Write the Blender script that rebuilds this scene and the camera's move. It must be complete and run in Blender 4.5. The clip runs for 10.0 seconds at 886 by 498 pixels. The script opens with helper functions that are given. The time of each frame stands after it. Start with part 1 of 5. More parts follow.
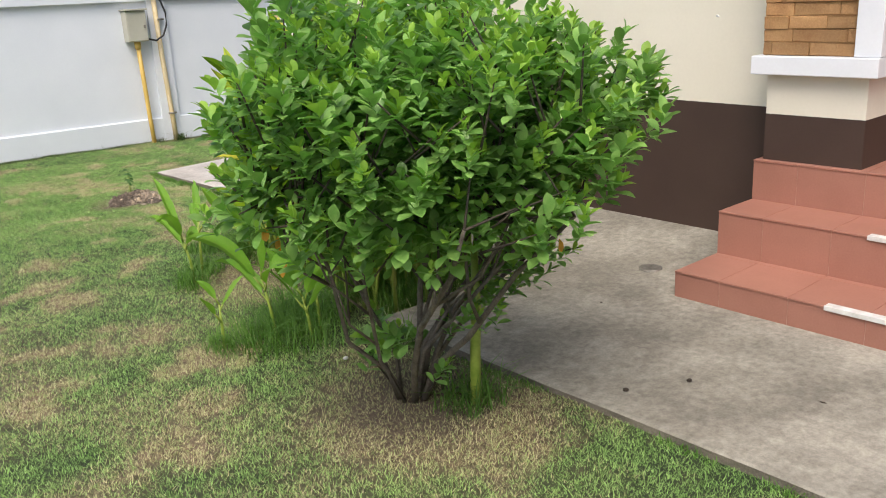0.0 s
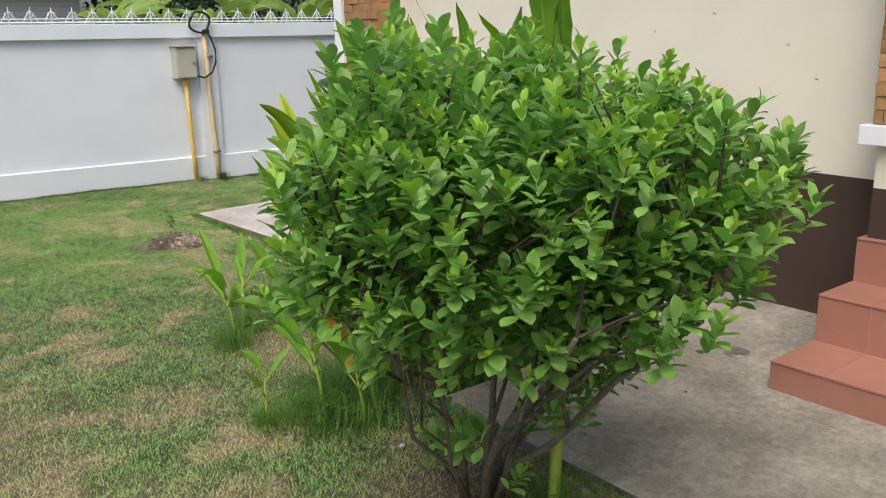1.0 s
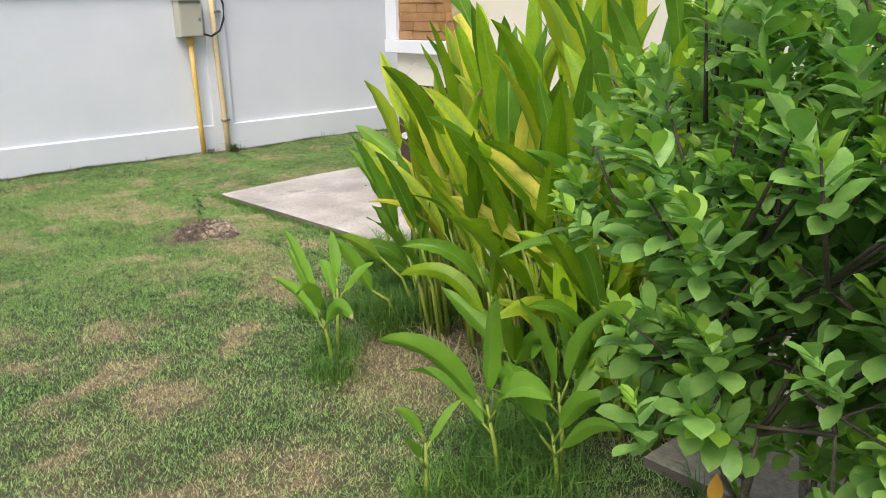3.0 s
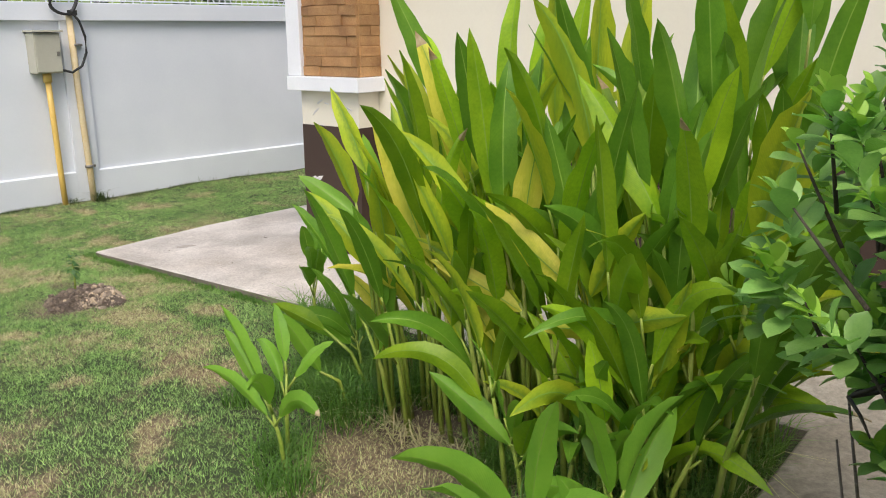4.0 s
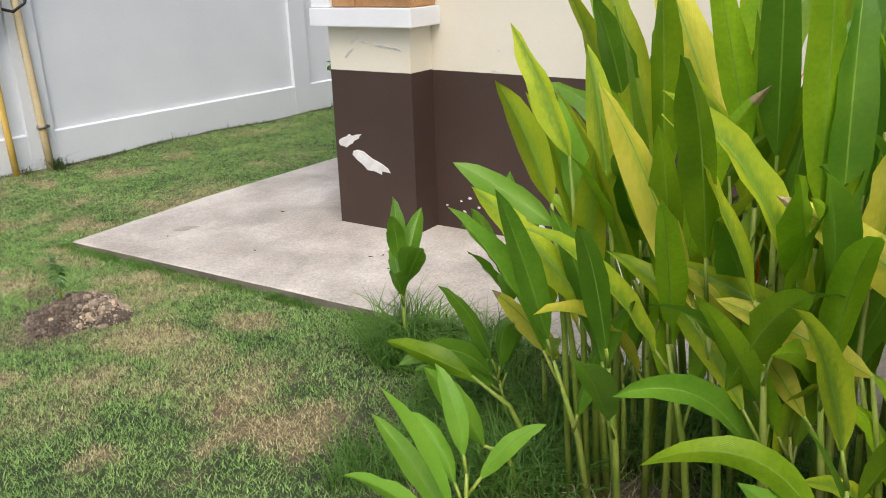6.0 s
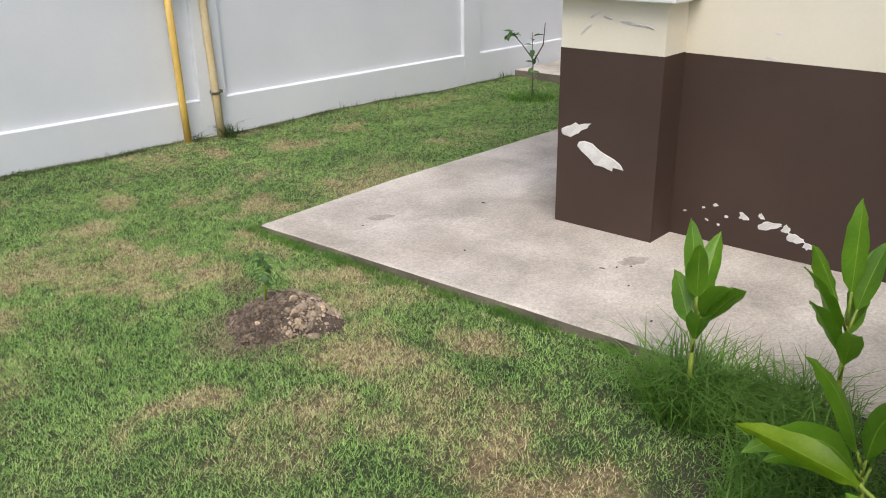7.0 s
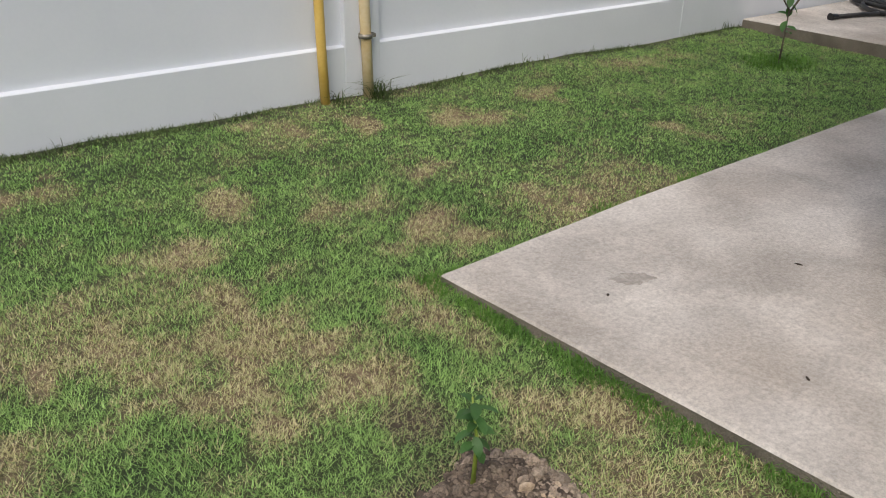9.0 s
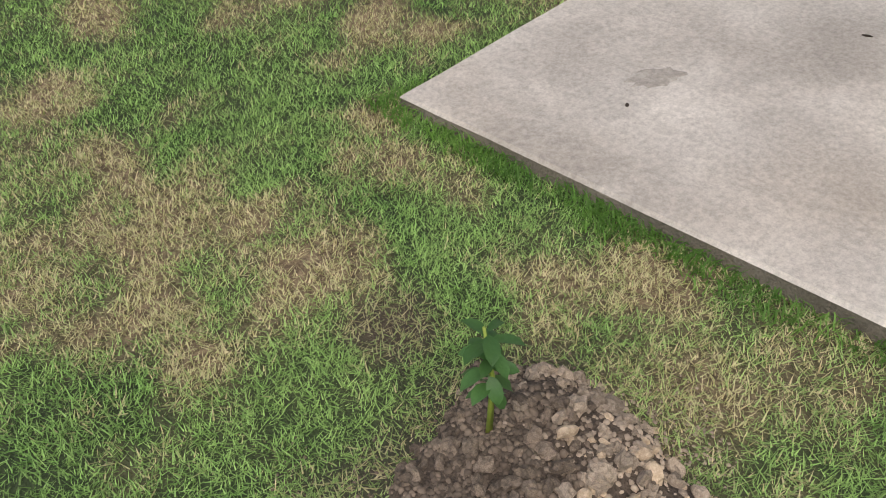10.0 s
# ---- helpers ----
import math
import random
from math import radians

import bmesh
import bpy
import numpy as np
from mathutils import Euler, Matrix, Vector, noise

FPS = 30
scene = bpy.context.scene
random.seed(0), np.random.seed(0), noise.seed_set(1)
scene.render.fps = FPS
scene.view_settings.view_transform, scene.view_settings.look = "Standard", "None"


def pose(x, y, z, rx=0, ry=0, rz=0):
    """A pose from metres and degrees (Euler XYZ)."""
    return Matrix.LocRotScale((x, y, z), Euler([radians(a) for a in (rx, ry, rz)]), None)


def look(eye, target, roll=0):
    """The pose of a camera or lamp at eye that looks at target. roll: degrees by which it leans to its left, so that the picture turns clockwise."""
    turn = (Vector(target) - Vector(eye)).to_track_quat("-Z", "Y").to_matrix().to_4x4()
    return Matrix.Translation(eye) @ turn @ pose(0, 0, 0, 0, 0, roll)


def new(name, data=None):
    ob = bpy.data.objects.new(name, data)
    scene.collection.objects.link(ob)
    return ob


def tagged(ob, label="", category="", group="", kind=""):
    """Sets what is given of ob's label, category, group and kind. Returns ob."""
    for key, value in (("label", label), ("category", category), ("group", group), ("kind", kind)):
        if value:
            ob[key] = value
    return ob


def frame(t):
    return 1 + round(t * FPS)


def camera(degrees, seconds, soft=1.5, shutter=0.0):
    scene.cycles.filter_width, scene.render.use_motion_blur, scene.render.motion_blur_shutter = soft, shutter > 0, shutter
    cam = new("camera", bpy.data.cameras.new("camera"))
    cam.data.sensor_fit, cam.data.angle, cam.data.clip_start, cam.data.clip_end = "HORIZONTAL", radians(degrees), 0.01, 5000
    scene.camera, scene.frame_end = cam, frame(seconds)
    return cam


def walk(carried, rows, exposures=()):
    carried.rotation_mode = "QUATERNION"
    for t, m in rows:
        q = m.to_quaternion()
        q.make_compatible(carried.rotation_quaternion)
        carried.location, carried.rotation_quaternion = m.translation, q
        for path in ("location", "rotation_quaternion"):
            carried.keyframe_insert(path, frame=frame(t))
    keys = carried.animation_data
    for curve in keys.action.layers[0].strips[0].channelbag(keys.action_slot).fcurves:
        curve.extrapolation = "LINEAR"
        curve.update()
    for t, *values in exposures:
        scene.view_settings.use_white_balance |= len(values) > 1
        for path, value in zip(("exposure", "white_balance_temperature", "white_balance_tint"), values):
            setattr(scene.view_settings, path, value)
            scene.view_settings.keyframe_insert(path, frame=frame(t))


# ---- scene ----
cam = camera(55.2, 10.0, soft=1.0)
METRES, EYE, TILT, LEAN, TURN = 6.4, 1.45, 0.0, 0.0, -43.8
PATH = [
    (0, (0.227, 0.114, 1.38), (1.475, 1.566, 0.8), -3.0),
    (0.5, (0.261, 0.295, 1.401), (1.481, 1.791, 0.879), -1.8),
    (1, (0.344, 0.487, 1.42), (1.556, 2.001, 0.931), -1.1),
    (1.5, (0.335, 0.698, 1.386), (1.539, 2.215, 0.885), -0.5),
    (2, (0.268, 0.978, 1.383), (1.476, 2.477, 0.839), -2.0),
    (2.5, (0.314, 1.298, 1.365), (1.546, 2.769, 0.803), -0.7),
    (2.7, (0.331, 1.427, 1.378), (1.569, 2.893, 0.815), -0.8),
    (3.8, (0.361, 2.141, 1.33), (1.821, 3.392, 0.78), -0.7),
    (4, (0.427, 2.266, 1.333), (1.944, 3.471, 0.837), -0.5),
    (4.5, (0.549, 2.55, 1.324), (2.088, 3.72, 0.812), -0.6),
    (5, (0.59, 2.87, 1.307), (2.133, 4.017, 0.756), -1.6),
    (5.2, (0.612, 2.952, 1.26), (2.157, 4.086, 0.688), -1.8),
    (6.3, (0.848, 3.621, 1.323), (2.413, 4.673, 0.655), -1.9),
    (6.5, (0.838, 3.788, 1.334), (2.389, 4.854, 0.657), -2.0),
    (7, (0.914, 4.124, 1.312), (2.31, 5.357, 0.583), -0.9),
    (7.5, (1.113, 4.497, 1.309), (2.325, 5.911, 0.578), -0.2),
    (8, (1.257, 4.904, 1.266), (2.435, 6.335, 0.515), -1.2),
    (8.5, (1.472, 5.234, 1.215), (2.651, 6.638, 0.416), -1.4),
    (9, (1.689, 5.528, 1.163), (2.866, 6.88, 0.275), 1.0),
    (9.2, (1.754, 5.645, 1.134), (2.924, 6.964, 0.191), -0.8),
    (9.5, (1.866, 5.81, 1.075), (2.994, 6.969, -0.103), -2.3),
    (10, (2.05, 5.994, 0.985), (3.097, 7.04, -0.361), -2.3),
]
walk(cam, [(t, look(eye, target, roll)) for t, eye, target, roll in PATH], [(0.0, 0.42), (1.0, 0.21), (2.5, 0.39), (5.0, 0.28), (7.0, 0.18), (8.0, 0.02), (9.0, -0.14), (9.5, -0.20), (10.0, -0.10)])

# ---- world, sun and exposure ----
world = bpy.data.worlds.new("overcast_sky")
scene.world = world
world.use_nodes = True
wn = world.node_tree.nodes
sky = wn.new("ShaderNodeTexSky")
sky.sky_type = "NISHITA"
sky.sun_disc = False
sky.sun_elevation, sky.sun_rotation = radians(55), radians(233)
sky.air_density, sky.dust_density, sky.ozone_density = 1.0, 4.5, 1.0
world.node_tree.links.new(sky.outputs[0], wn["Background"].inputs[0])
wn["Background"].inputs[1].default_value = 0.15
sun = new("sun", bpy.data.lights.new("sun", "SUN"))
sun.data.energy, sun.data.angle, sun.data.color = 1.5, radians(40), (1.0, 0.97, 0.93)
sun.matrix_world = look((-8, -6, 14.3), (0, 0, 0))


# ---- materials ----
def material(name, low, high, rough=0.7, scale=6.0, grain=120.0, bump=0.15, grain_mix=0.25, metal=0.0, stain=None, spread=0.0, pits=0.0):
    """Two colours mixed by a broad and a fine noise, with fine relief. stain: a third colour in broad blots. spread: change by piece."""
    m = bpy.data.materials.new(name)
    m.use_nodes = True
    nt = m.node_tree
    n, ln = nt.nodes, nt.links
    p = n["Principled BSDF"]
    co = n.new("ShaderNodeTexCoord")
    broad, fine = n.new("ShaderNodeTexNoise"), n.new("ShaderNodeTexNoise")
    broad.inputs["Scale"].default_value, fine.inputs["Scale"].default_value = scale, grain
    broad.inputs["Detail"].default_value, fine.inputs["Detail"].default_value = 5, 3
    for t in (broad, fine):
        ln.new(co.outputs["Object"], t.inputs["Vector"])
    add = n.new("ShaderNodeMix")
    add.inputs[0].default_value = grain_mix
    ln.new(broad.outputs[0], add.inputs[2])
    ln.new(fine.outputs[0], add.inputs[3])
    ramp = n.new("ShaderNodeValToRGB")
    ramp.color_ramp.elements[0].position, ramp.color_ramp.elements[1].position = (0.40, 0.60) if pits else (0.35, 0.65)
    ramp.color_ramp.elements[0].color, ramp.color_ramp.elements[1].color = (*low, 1), (*high, 1)
    ln.new(add.outputs[0], ramp.inputs[0])
    colour = ramp.outputs[0]
    if stain:
        blot = n.new("ShaderNodeTexNoise")
        blot.inputs["Scale"].default_value, blot.inputs["Detail"].default_value = scale * 0.45, 6
        ln.new(co.outputs["Object"], blot.inputs["Vector"])
        lim = n.new("ShaderNodeMapRange")
        lim.inputs[1].default_value, lim.inputs[2].default_value, lim.inputs[4].default_value = (0.53, 0.66, 0.6) if pits else (0.52, 0.72, 0.75)
        ln.new(blot.outputs[0], lim.inputs[0])
        mix = n.new("ShaderNodeMix")
        mix.data_type = "RGBA"
        ln.new(lim.outputs[0], mix.inputs[0])
        ln.new(colour, mix.inputs[6])
        mix.inputs[7].default_value = (*stain, 1)
        colour = mix.outputs[2]
    if pits:
        dots, cut, mul = n.new("ShaderNodeTexNoise"), n.new("ShaderNodeMapRange"), n.new("ShaderNodeMix")
        dots.inputs["Scale"].default_value, dots.inputs["Detail"].default_value, dots.inputs["Roughness"].default_value = pits * 0.25, 6, 0.85
        ln.new(co.outputs["Object"], dots.inputs["Vector"])
        cut.inputs[1].default_value, cut.inputs[2].default_value = 0.36, 0.62
        cut.inputs[3].default_value, cut.inputs[4].default_value = 0.70, 1.12
        ln.new(dots.outputs[0], cut.inputs[0])
        mul.data_type, mul.blend_type = "RGBA", "MULTIPLY"
        mul.inputs[0].default_value = 1.0
        ln.new(colour, mul.inputs[6])
        ln.new(cut.outputs[0], mul.inputs[7])
        smudge, tone, dim = n.new("ShaderNodeTexNoise"), n.new("ShaderNodeMapRange"), n.new("ShaderNodeMix")
        smudge.inputs["Scale"].default_value, smudge.inputs["Detail"].default_value, smudge.inputs["Distortion"].default_value = 4.5, 7, 0.6
        ln.new(co.outputs["Object"], smudge.inputs["Vector"])
        tone.inputs[1].default_value, tone.inputs[2].default_value = 0.36, 0.60
        tone.inputs[3].default_value, tone.inputs[4].default_value = 0.86, 1.05
        ln.new(smudge.outputs[0], tone.inputs[0])
        dim.data_type, dim.blend_type = "RGBA", "MULTIPLY"
        dim.inputs[0].default_value = 1.0
        ln.new(mul.outputs[2], dim.inputs[6])
        ln.new(tone.outputs[0], dim.inputs[7])
        colour = dim.outputs[2]
    if spread:
        info, geo = n.new("ShaderNodeObjectInfo"), n.new("ShaderNodeNewGeometry")
        both, frac = n.new("ShaderNodeMath"), n.new("ShaderNodeMath")
        frac.operation = "FRACT"
        ln.new(info.outputs["Random"], both.inputs[0])
        ln.new(geo.outputs["Random Per Island"], both.inputs[1])
        ln.new(both.outputs[0], frac.inputs[0])
        val = n.new("ShaderNodeMapRange")
        val.inputs[3].default_value, val.inputs[4].default_value = 1 - spread, 1 + spread
        ln.new(frac.outputs[0], val.inputs[0])
        hsv = n.new("ShaderNodeHueSaturation")
        ln.new(val.outputs[0], hsv.inputs["Value"])
        ln.new(colour, hsv.inputs["Color"])
        colour = hsv.outputs[0]
    ln.new(colour, p.inputs["Base Color"])
    p.inputs["Roughness"].default_value, p.inputs["Metallic"].default_value = rough, metal
    b = n.new("ShaderNodeBump")
    b.inputs["Strength"].default_value, b.inputs["Distance"].default_value = bump, 0.01
    ln.new(fine.outputs[0], b.inputs["Height"])
    ln.new(b.outputs[0], p.inputs["Normal"])
    return m


def leafy(m, through_colour, share=0.3):
    """Lets light through a leaf or blade material."""
    n, ln = m.node_tree.nodes, m.node_tree.links
    t, mix, p = n.new("ShaderNodeBsdfTranslucent"), n.new("ShaderNodeMixShader"), n["Principled BSDF"]
    t.inputs[0].default_value = (*through_colour, 1)
    p.inputs["Specular IOR Level"].default_value = 0.35
    mix.inputs[0].default_value = share
    ln.new(p.outputs[0], mix.inputs[1])
    ln.new(t.outputs[0], mix.inputs[2])
    ln.new(mix.outputs[0], n["Material Output"].inputs[0])
    return m


def veined(m, base_green=None):
    """Fine slanting veins on a long leaf, and for a yellowing one green left along its midrib and base."""
    n, ln = m.node_tree.nodes, m.node_tree.links
    p = n["Principled BSDF"]
    uv, split, slope, wave = n.new("ShaderNodeUVMap"), n.new("ShaderNodeSeparateXYZ"), n.new("ShaderNodeMath"), n.new("ShaderNodeMath")
    ln.new(uv.outputs[0], split.inputs[0])
    off = n.new("ShaderNodeMath")
    off.operation = "ABSOLUTE"
    ln.new(split.outputs[0], off.inputs[0])
    slope.operation = "MULTIPLY_ADD"
    ln.new(off.outputs[0], slope.inputs[0])
    slope.inputs[1].default_value = -0.09
    ln.new(split.outputs[1], slope.inputs[2])
    many = n.new("ShaderNodeMath")
    many.operation = "MULTIPLY"
    many.inputs[1].default_value = 620.0
    ln.new(slope.outputs[0], many.inputs[0])
    wave.operation = "SINE"
    ln.new(many.outputs[0], wave.inputs[0])
    tone = n.new("ShaderNodeMapRange")
    tone.inputs[1].default_value, tone.inputs[2].default_value = -1, 1
    tone.inputs[3].default_value, tone.inputs[4].default_value = 0.94, 1.03
    ln.new(wave.outputs[0], tone.inputs[0])
    source = p.inputs["Base Color"].links[0].from_socket
    if base_green:
        blur = n.new("ShaderNodeTexNoise")
        blur.inputs["Scale"].default_value = 16
        fade = n.new("ShaderNodeMath")
        fade.operation = "ADD"
        ln.new(off.outputs[0], fade.inputs[0])
        ln.new(blur.outputs[0], fade.inputs[1])
        lim, mix = n.new("ShaderNodeMapRange"), n.new("ShaderNodeMix")
        lim.inputs[1].default_value, lim.inputs[2].default_value = 0.55, 1.1
        ln.new(fade.outputs[0], lim.inputs[0])
        mix.data_type = "RGBA"
        ln.new(lim.outputs[0], mix.inputs[0])
        mix.inputs[6].default_value = (*base_green, 1)
        ln.new(source, mix.inputs[7])
        source = mix.outputs[2]
    mul = n.new("ShaderNodeMix")
    mul.data_type, mul.blend_type = "RGBA", "MULTIPLY"
    mul.inputs[0].default_value = 1.0
    ln.new(source, mul.inputs[6])
    ln.new(tone.outputs[0], mul.inputs[7])
    ln.new(mul.outputs[2], p.inputs["Base Color"])
    b = n.new("ShaderNodeBump")
    b.inputs["Strength"].default_value, b.inputs["Distance"].default_value = 0.12, 0.003
    ln.new(wave.outputs[0], b.inputs["Height"])
    ln.new(b.outputs[0], p.inputs["Normal"])
    return m


def turf(name, green_low, green_high, straw_low, straw_high, soil, rough=0.9, grain=160.0, bump=0.6):
    """Ground or blades: green to straw to bare soil, by the attributes dry and soil that the builders of the lawn write."""
    m = material(name, green_low, green_high, rough, 3.0, grain, bump, 0.5, spread=0.62)
    n, ln = m.node_tree.nodes, m.node_tree.links
    p = n["Principled BSDF"]
    source = p.inputs["Base Color"].links[0].from_socket
    straw = n.new("ShaderNodeTexNoise")
    straw.inputs["Scale"].default_value = 70
    co = n.new("ShaderNodeTexCoord")
    ln.new(co.outputs["Object"], straw.inputs["Vector"])
    ramp = n.new("ShaderNodeValToRGB")
    ramp.color_ramp.elements[0].position, ramp.color_ramp.elements[1].position = 0.35, 0.65
    ramp.color_ramp.elements[0].color, ramp.color_ramp.elements[1].color = (*straw_low, 1), (*straw_high, 1)
    ln.new(straw.outputs[0], ramp.inputs[0])
    for key, other in (("dry", ramp.outputs[0]), ("soil", None)):
        at = n.new("ShaderNodeAttribute")
        at.attribute_name = key
        mix = n.new("ShaderNodeMix")
        mix.data_type = "RGBA"
        ln.new(at.outputs["Fac"], mix.inputs[0])
        ln.new(source, mix.inputs[6])
        if other:
            ln.new(other, mix.inputs[7])
        else:
            mix.inputs[7].default_value = (*soil, 1)
        source = mix.outputs[2]
    ln.new(source, p.inputs["Base Color"])
    return m


WHITE = material("white_wall_paint", (0.67, 0.705, 0.755), (0.735, 0.765, 0.81), 0.6, 1.5, 60, 0.05, 0.15)
TRIM = material("white_trim_paint", (0.76, 0.77, 0.80), (0.82, 0.83, 0.86), 0.5, 4, 80, 0.04)
CREAM = material("cream_wall_paint", (0.74, 0.69, 0.57), (0.80, 0.75, 0.63), 0.6, 1.5, 70, 0.05, 0.2)
BROWN = material("dark_brown_paint", (0.050, 0.0285, 0.021), (0.062, 0.0365, 0.027), 0.65, 2.5, 90, 0.05, 0.2)
PLASTER = material("bare_plaster", (0.62, 0.60, 0.58), (0.80, 0.79, 0.78), 0.9, 20, 150, 0.4)
CONCRETE = material("concrete", (0.445, 0.405, 0.357), (0.655, 0.610, 0.552), 0.8, 1.7, 40, 0.12, 0.16, stain=(0.36, 0.305, 0.245), pits=330)
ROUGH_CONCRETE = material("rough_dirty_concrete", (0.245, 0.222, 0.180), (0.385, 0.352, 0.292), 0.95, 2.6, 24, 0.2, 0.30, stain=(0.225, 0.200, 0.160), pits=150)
STAINED = material("stained_concrete", (0.37, 0.333, 0.290), (0.53, 0.488, 0.435), 0.85, 9, 60, 0.12, 0.3, pits=330)
# slab sides: weathered and dirty, with the shadow gap at the grass coloured in
OLD_SHADED_CONCRETE = material("weathered_shaded_concrete", (0.125, 0.105, 0.080), (0.26, 0.225, 0.18), 0.95, 7, 200, 0.6, 0.4, stain=(0.10, 0.095, 0.07))
TILE = material("terracotta_tile", (0.335, 0.150, 0.108), (0.41, 0.192, 0.140), 0.4, 3, 140, 0.03, 0.3, spread=0.05)
GROUT = material("pale_grout", (0.44, 0.26, 0.20), (0.54, 0.34, 0.27), 0.9, 30, 200, 0.2)
STRIP = material("white_plastic_strip", (0.62, 0.60, 0.56), (0.80, 0.79, 0.76), 0.5, 25, 120, 0.1)
STONE_TILE = material("brown_split_stone", (0.30, 0.150, 0.058), (0.47, 0.27, 0.115), 0.75, 9, 130, 0.5, 0.35, stain=(0.24, 0.12, 0.055), spread=0.22)
MORTAR = material("brown_mortar", (0.33, 0.19, 0.08), (0.43, 0.26, 0.125), 0.95, 30, 200, 0.3)
DOOR_WOOD = material("red_brown_door_wood", (0.25, 0.075, 0.045), (0.33, 0.105, 0.065), 0.4, 5, 60, 0.1)
YELLOW_PIPE = material("yellow_pipe_paint", (0.60, 0.39, 0.08), (0.72, 0.50, 0.14), 0.45, 9, 90, 0.05)
FADED_PIPE = material("faded_yellow_pipe_paint", (0.56, 0.42, 0.20), (0.68, 0.58, 0.38), 0.55, 5, 60, 0.08, stain=(0.66, 0.64, 0.58))
BOX_PAINT = material("beige_box_enamel", (0.42, 0.41, 0.33), (0.48, 0.47, 0.39), 0.4, 6, 90, 0.04)
STEEL = material("dull_steel", (0.22, 0.20, 0.17), (0.36, 0.34, 0.30), 0.5, 30, 120, 0.1, metal=0.7)
RUBBER = material("black_rubber", (0.012, 0.012, 0.012), (0.03, 0.03, 0.03), 0.5, 20, 90, 0.1)
BLUE_PIPE = material("blue_pipe_plastic", (0.03, 0.20, 0.50), (0.05, 0.27, 0.60), 0.4, 8, 80, 0.04)
SPIKE_PAINT = material("white_spike_paint", (0.66, 0.68, 0.70), (0.78, 0.80, 0.82), 0.5, 20, 80, 0.05)
ROOF = material("grey_roof_sheet", (0.15, 0.145, 0.145), (0.23, 0.22, 0.22), 0.6, 2, 40, 0.1)
SIDING = material("grey_white_siding", (0.60, 0.58, 0.60), (0.70, 0.68, 0.70), 0.6, 1, 40, 0.1)
GLASS = material("dark_window_glass", (0.02, 0.025, 0.03), (0.03, 0.035, 0.04), 0.08, 2, 20, 0.0)
BARK = material("grey_brown_bark", (0.10, 0.080, 0.060), (0.24, 0.20, 0.155), 0.9, 18, 160, 0.6, 0.4)
TWIG = material("dark_twig", (0.045, 0.035, 0.026), (0.10, 0.08, 0.055), 0.9, 18, 160, 0.4)
LEAF = leafy(material("shrub_leaf", (0.148, 0.300, 0.070), (0.312, 0.502, 0.132), 0.32, 25, 300, 0.1, 0.2, spread=0.45), (0.20, 0.48, 0.06), 0.35)
YOUNG_LEAF = leafy(material("young_shrub_leaf", (0.23, 0.42, 0.05), (0.37, 0.56, 0.09), 0.4, 25, 300, 0.08, 0.2, spread=0.25), (0.40, 0.70, 0.07), 0.35)
OLD_LEAF = leafy(material("orange_dying_leaf", (0.62, 0.30, 0.03), (0.75, 0.42, 0.05), 0.5, 30, 200, 0.1), (0.7, 0.35, 0.03), 0.3)
BLADE_LEAF = leafy(material("heliconia_leaf", (0.150, 0.285, 0.010), (0.325, 0.490, 0.018), 0.38, 9, 120, 0.12, 0.3, spread=0.45), (0.24, 0.52, 0.016), 0.27)
PALE_LEAF = leafy(material("yellow_green_leaf", (0.29, 0.42, 0.022), (0.52, 0.57, 0.035), 0.42, 9, 120, 0.12, 0.3, spread=0.2), (0.58, 0.68, 0.03), 0.30)
SALLOW_LEAF = leafy(material("yellowed_leaf", (0.64, 0.60, 0.05), (0.86, 0.78, 0.14), 0.5, 12, 120, 0.15, 0.3, stain=(0.42, 0.46, 0.05), spread=0.12), (0.80, 0.76, 0.08), 0.4)
DRY_LEAF = leafy(material("dry_brown_leaf", (0.26, 0.17, 0.08), (0.55, 0.46, 0.28), 0.8, 14, 120, 0.3), (0.4, 0.3, 0.12), 0.2)
RIB = leafy(material("leaf_midrib", (0.18, 0.32, 0.04), (0.27, 0.42, 0.065), 0.45, 20, 120, 0.05), (0.3, 0.5, 0.08), 0.2)
STALK = material("green_stalk", (0.20, 0.30, 0.035), (0.38, 0.45, 0.08), 0.5, 12, 90, 0.15, stain=(0.30, 0.27, 0.10))
FLOWER = material("orange_red_bract", (0.70, 0.10, 0.02), (0.80, 0.20, 0.03), 0.4, 20, 90, 0.05)
FAR_LEAF = leafy(material("banana_leaf", (0.16, 0.27, 0.06), (0.30, 0.42, 0.11), 0.4, 3, 60, 0.1, spread=0.35), (0.45, 0.65, 0.12), 0.45)
DARK_LEAF = leafy(material("tree_leaf", (0.022, 0.050, 0.020), (0.05, 0.095, 0.035), 0.5, 3, 60, 0.1, spread=0.4), (0.05, 0.12, 0.03), 0.2)
SOIL = material("turned_soil", (0.040, 0.029, 0.022), (0.130, 0.098, 0.072), 0.95, 14, 220, 0.9, 0.5)
CLOD = material("soil_clod", (0.080, 0.060, 0.045), (0.250, 0.195, 0.145), 0.95, 2.2, 9, 0.35, 0.5, spread=0.45)
PALE_CLOD = material("dusty_clod", (0.19, 0.148, 0.110), (0.43, 0.350, 0.268), 0.95, 2.2, 9, 0.35, 0.5, spread=0.3)
PEBBLE = material("pale_stone", (0.34, 0.25, 0.165), (0.66, 0.53, 0.38), 0.9, 1.6, 8, 0.25, 0.4, spread=0.22)
LAWN = turf("lawn_ground", (0.024, 0.042, 0.014), (0.080, 0.118, 0.038), (0.115, 0.080, 0.046), (0.29, 0.22, 0.13), (0.060, 0.046, 0.035))
